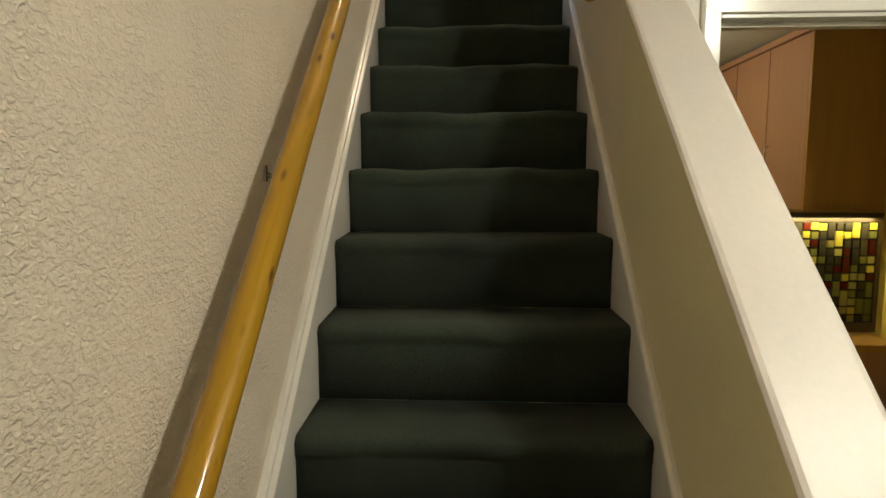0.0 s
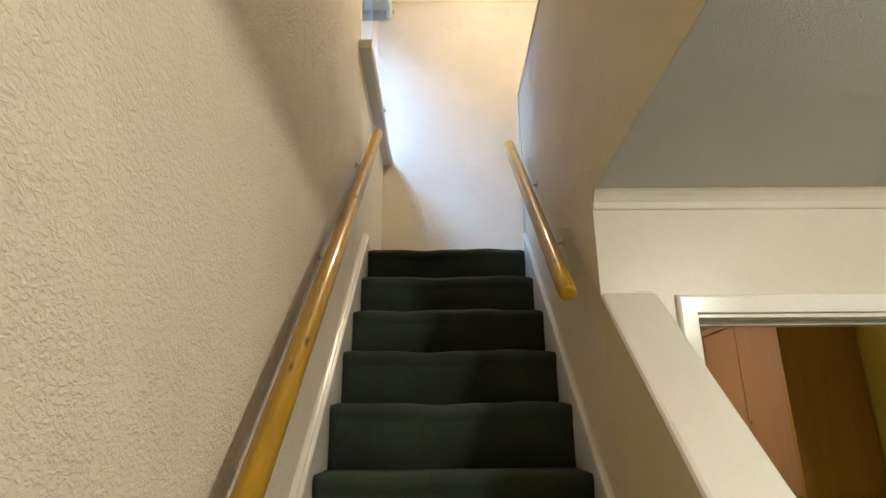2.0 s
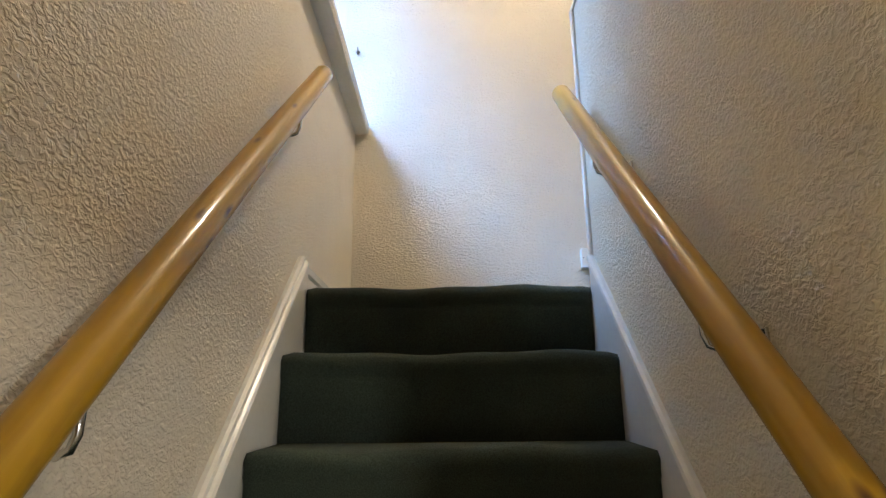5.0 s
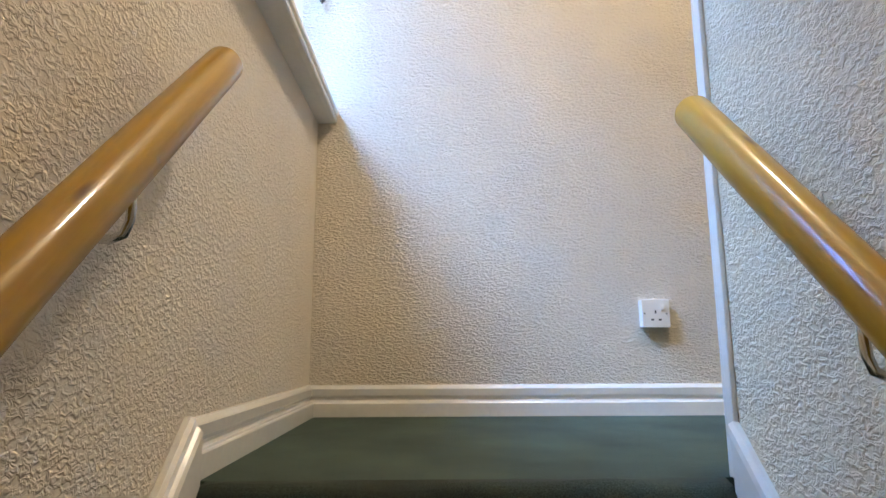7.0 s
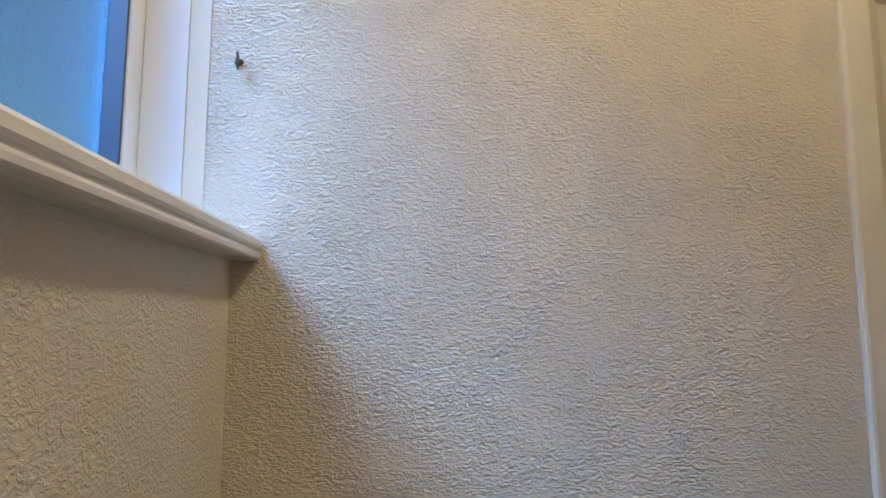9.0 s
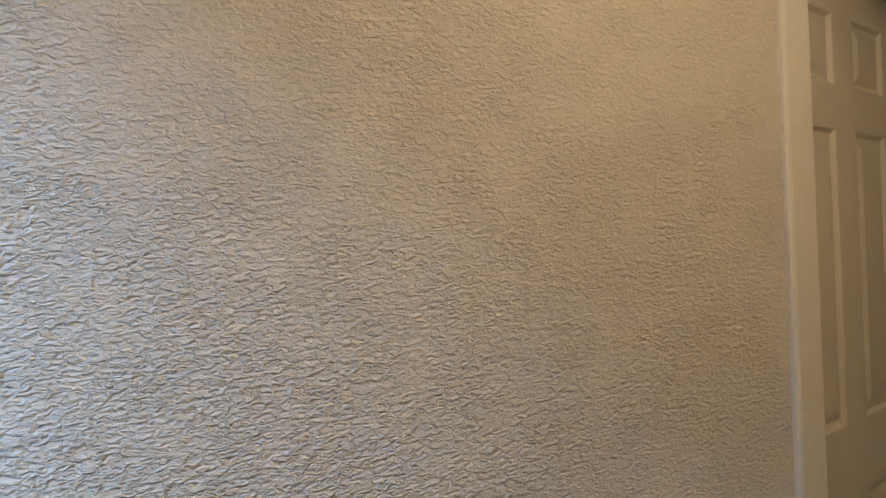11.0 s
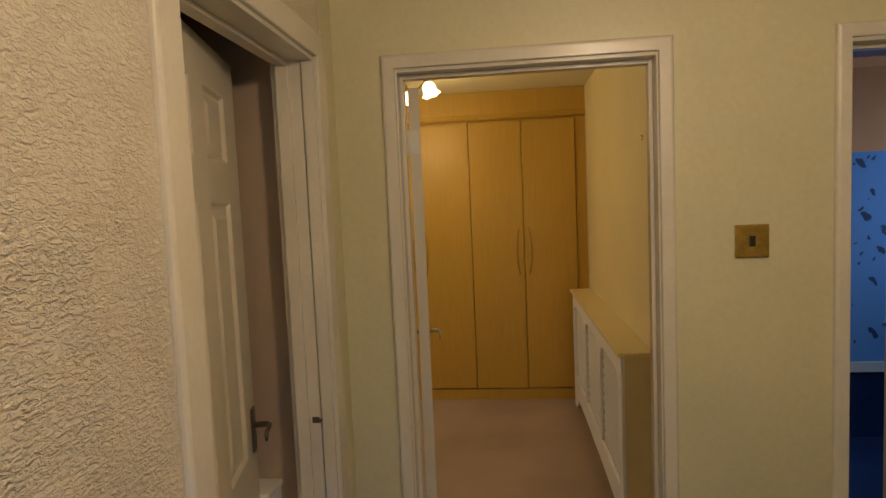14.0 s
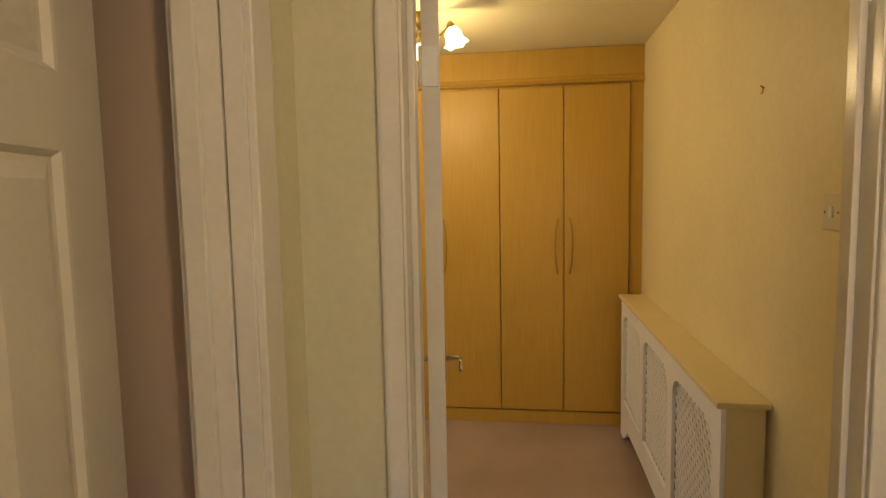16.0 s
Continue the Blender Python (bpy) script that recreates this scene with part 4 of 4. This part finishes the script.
bsw = thing("light_switch", Matrix.Translation((2.74, YW, 1.46)), "cream plastic light switch on yellow bedroom wall", "switch")
part("faceplate", boxes((2.700, 2.786, YW + 0.0005, YW + 0.010, 1.420, 1.506), bevel=0.003), mat("cream_plastic", (0.72, 0.64, 0.42), 0.35, 0.02), bsw)
part("rocker", boxes((2.735, 2.751, YW + 0.0095, YW + 0.014, 1.450, 1.476), bevel=0.0015), M_WHITEPL, bsw)
for x in (2.712, 2.774):
    part("screw", tube([(x, YW + 0.0098, 1.463), (x, YW + 0.0112, 1.463)], 0.003, 8), M_BRONZE, bsw)
nail = thing("picture_nail", Matrix.Translation((3.19, YW, 1.82)), "small brass picture hook on yellow wall", "hook")
part("shank", tube([(3.19, YW + 0.0, 1.825), (3.19, YW + 0.012, 1.832)], 0.002, 6), M_BRONZE, nail)
part("drop", tube([(3.19, YW + 0.004, 1.828), (3.191, YW + 0.005, 1.812), (3.192, YW + 0.009, 1.808)], 0.002, 6), M_BRASS, nail)


def ceiling_light(x, y, z):
    ob = thing("ceiling_light", Matrix.Translation((x, y, z)), "brass three-arm ceiling light with lit frosted tulip shades", "ceiling light")
    part("rose", tube([(x, y, z), (x, y, z - 0.012), (x, y, z - 0.035), (x, y, z - 0.075)], 0.05, 20, radii=[0.058, 0.056, 0.030, 0.012]), M_BRASS, ob, "", True)
    part("hub", tube([(x, y, z - 0.07), (x, y, z - 0.09), (x, y, z - 0.12), (x, y, z - 0.135)], 0.02, 16, radii=[0.012, 0.026, 0.020, 0.004]), M_BRASS, ob, "", True)
    for k in range(3):
        a = radians(248 + 120 * k)
        c, s = math.cos(a), math.sin(a)
        P = lambda r, dz: (x + r * c, y + r * s, z + dz)
        arm = part("arm", tube([P(0.015, -0.10), P(0.06, -0.125), P(0.11, -0.12), P(0.15, -0.09), P(0.165, -0.075)], 0.006, 8), M_BRASS, ob, "", True)
        part("cup", tube([P(0.165, -0.060), P(0.168, -0.075), P(0.172, -0.095)], 0.02, 12, radii=[0.010, 0.020, 0.022]), M_BRASS, arm, "", True)
        bm = bmesh.new()
        axis = Vector((0.35 * c, 0.35 * s, -1)).normalized()
        u = axis.cross(Vector((0, 0, 1))).normalized()
        v = axis.cross(u)
        o = Vector(P(0.172, -0.090))
        rings = []
        for t, r, fl in ((0.0, 0.018, 0), (0.012, 0.032, 0.01), (0.03, 0.041, 0.03), (0.052, 0.041, 0.05), (0.070, 0.046, 0.12), (0.083, 0.057, 0.22)):
            rings.append([bm.verts.new(o + axis * (t + 0.012 * fl * math.cos(6 * q)) + (u * math.cos(q) + v * math.sin(q)) * r * (1 + fl * 0.35 * math.cos(6 * q)))
                          for q in [2 * math.pi * i / 36 for i in range(36)]])
        for p, q in zip(rings, rings[1:]):
            for i in range(36):
                j = (i + 1) % 36
                bm.faces.new([p[i], p[j], q[j], q[i]])
        part("shade", bm, M_SHADE, arm, "lit frosted glass tulip shade", True)
    return ob


ceiling_light(4.20, 1.00, 2.407)

# ---- small room behind the ajar door ----
roll = thing("paper_holder", Matrix.Translation((2.15, 1.15, 0.60)), "white boxed paper holder fixed to the taupe wall", "holder")
part("case", boxes((2.075, 2.178, 1.105, 1.205, 0.58, 0.715), bevel=0.008), M_WHITEPL, roll)
part("lid", boxes((2.070, 2.178, 1.100, 1.210, 0.720, 0.740), bevel=0.006), M_WHITEPL, roll)
part("keyhole", boxes((2.115, 2.145, 1.1015, 1.1055, 0.655, 0.685), bevel=0.001), M_BLACK, roll)

# ---- kitchen, seen through the hall doorway ----
UB = -1.150


def wall_unit(name_label, pts, z0, z1, material, doors, handle_at=None):
    """A hung cupboard on a plan polygon; the first edge is its front."""
    a, b = Vector((*pts[0], 0)), Vector((*pts[1], 0))
    ob = thing("wall_cupboard", Matrix.Translation((*pts[0], z0)), name_label, "cupboard", "kitchen wall cupboards")
    bm = bmesh.new()
    lo = [bm.verts.new((x, y, z0)) for x, y in pts]
    hi = [bm.verts.new((x, y, z1)) for x, y in pts]
    bm.faces.new(lo)
    bm.faces.new(list(reversed(hi)))
    for i in range(len(pts)):
        j = (i + 1) % len(pts)
        bm.faces.new([lo[i], lo[j], hi[j], hi[i]])
    # carcass coloured dark to put shade into the gaps between doors
    part("carcass", bm, M_DARKWOOD, ob)
    d = (b - a)
    L = d.length
    u = d.normalized()
    n = Vector((u.y, -u.x, 0))
    m = Matrix(((u.x, n.x, 0, a.x), (u.y, n.y, 0, a.y), (0, 0, 1, z0), (0, 0, 0, 1)))
    part("cornice", boxes((0.0, L, -0.02, 0.034, z1 - z0 + 0.001, z1 - z0 + 0.036), m=m, bevel=0.006), material, ob)
    for i in range(doors):
        w = L / doors
        dd = part("door", boxes((i * w + 0.004, (i + 1) * w - 0.004, 0.001, 0.020, 0.003, z1 - z0 - 0.003), m=m, bevel=0.004), material, ob)
        if handle_at is not None and i == handle_at:
            hx = i * w + 0.035
            part("handle", tube([m @ Vector(p) for p in ((hx, 0.02, 0.24), (hx, 0.038, 0.25), (hx, 0.044, 0.29), (hx, 0.038, 0.33), (hx, 0.02, 0.34))], 0.005, 8), M_CHROME, dd, "", True)
    return ob


RX = 2.03
for k, (y0, y1) in enumerate(((0.172, 0.965), (0.968, 1.59))):
    wall_unit("pinkish laminate double wall cupboard with slim steel handle", [(RX, y1), (RX, y0), (2.395, y0), (2.395, y1)], UB, -0.285, M_KPINK, 2, 1 if k == 0 else 0)
# shaded side of the pinkish run, its shade put into the board colour
end = thing("end_panel", Matrix.Translation((2.2, 0.16, UB)), "laminate end panel of the wall cupboards, coloured brown for its shaded side", "panel")
part("board", boxes((RX - 0.022, 2.394, 0.150, 0.170, UB - 0.004, -0.268), bevel=0.002), M_KBROWN, end)
gp = thing("stained_glass_panel", Matrix.Translation((2.13, 0.12, -1.77)), "leaded panel of yellow, red and green glass in dark wood frame", "glass panel")
gx0, gx1, gz0, gz1 = 1.80, 2.352, -1.70, -1.156
part("frame", slab(gx0 - 0.02, gx1 + 0.02, gz0 - 0.045, gz1, [(gx0, gx1, gz0, gz1 - 0.045)], lambda u, v, s: (u, (0.115, 0.140)[s], v)), M_DARKWOOD, gp)
part("backing", boxes((gx0, gx1, 0.137, 0.141, gz0, gz1 - 0.045)), M_BLACK, gp)
rng = random.Random(11)
cols = 14
cw = (gx1 - gx0) / cols
for c in range(cols):
    row, rows_n = 0, 12
    rh = (gz1 - 0.047 - gz0) / rows_n
    while row < rows_n:
        span = 2 if rng.random() < 0.22 and row < rows_n - 1 else 1
        z = gz1 - 0.047 - row * rh + rng.uniform(-0.004, 0.002)
        # tile colours mixed at random, yellower up and smokier down to imitate light falloff
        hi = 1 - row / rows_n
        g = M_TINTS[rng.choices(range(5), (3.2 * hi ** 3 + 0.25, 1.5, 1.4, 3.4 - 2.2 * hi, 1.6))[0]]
        tilt = rng.uniform(0, 0.004)
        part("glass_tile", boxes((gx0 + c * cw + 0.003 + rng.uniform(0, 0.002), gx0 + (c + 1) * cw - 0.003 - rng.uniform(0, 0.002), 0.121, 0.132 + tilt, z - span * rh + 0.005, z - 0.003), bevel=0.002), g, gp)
        row += span
area_lamp("cupboard_strip_light", (2.08, 0.090, -1.185), (2.08, 0.14, -1.40), 1.5, (1.0, 0.85, 0.35), 0.5, 0.02)
worktop = thing("worktop", Matrix.Translation((2.0, 0.1, -1.80)), "brown laminate kitchen worktop under the wall cupboards", "worktop")
part("top", boxes((1.75, 2.395, -0.05, 1.59, -1.805, -1.767), bevel=0.005), M_KBROWN, worktop)
base_u = thing("base_cupboard", Matrix.Translation((2.0, 0.1, HALL)), "pinkish laminate kitchen base cupboards under worktop", "cupboard")
part("carcass", boxes((1.80, 2.394, -0.03, 1.58, HALL + 0.002, -1.806)), M_KPINK, base_u)
for i in range(3):
    part("door", boxes((1.779, 1.799, -0.027 + 0.535 * i, 0.503 + 0.535 * i, HALL + 0.12, -1.815), bevel=0.004), M_KPINK, base_u)
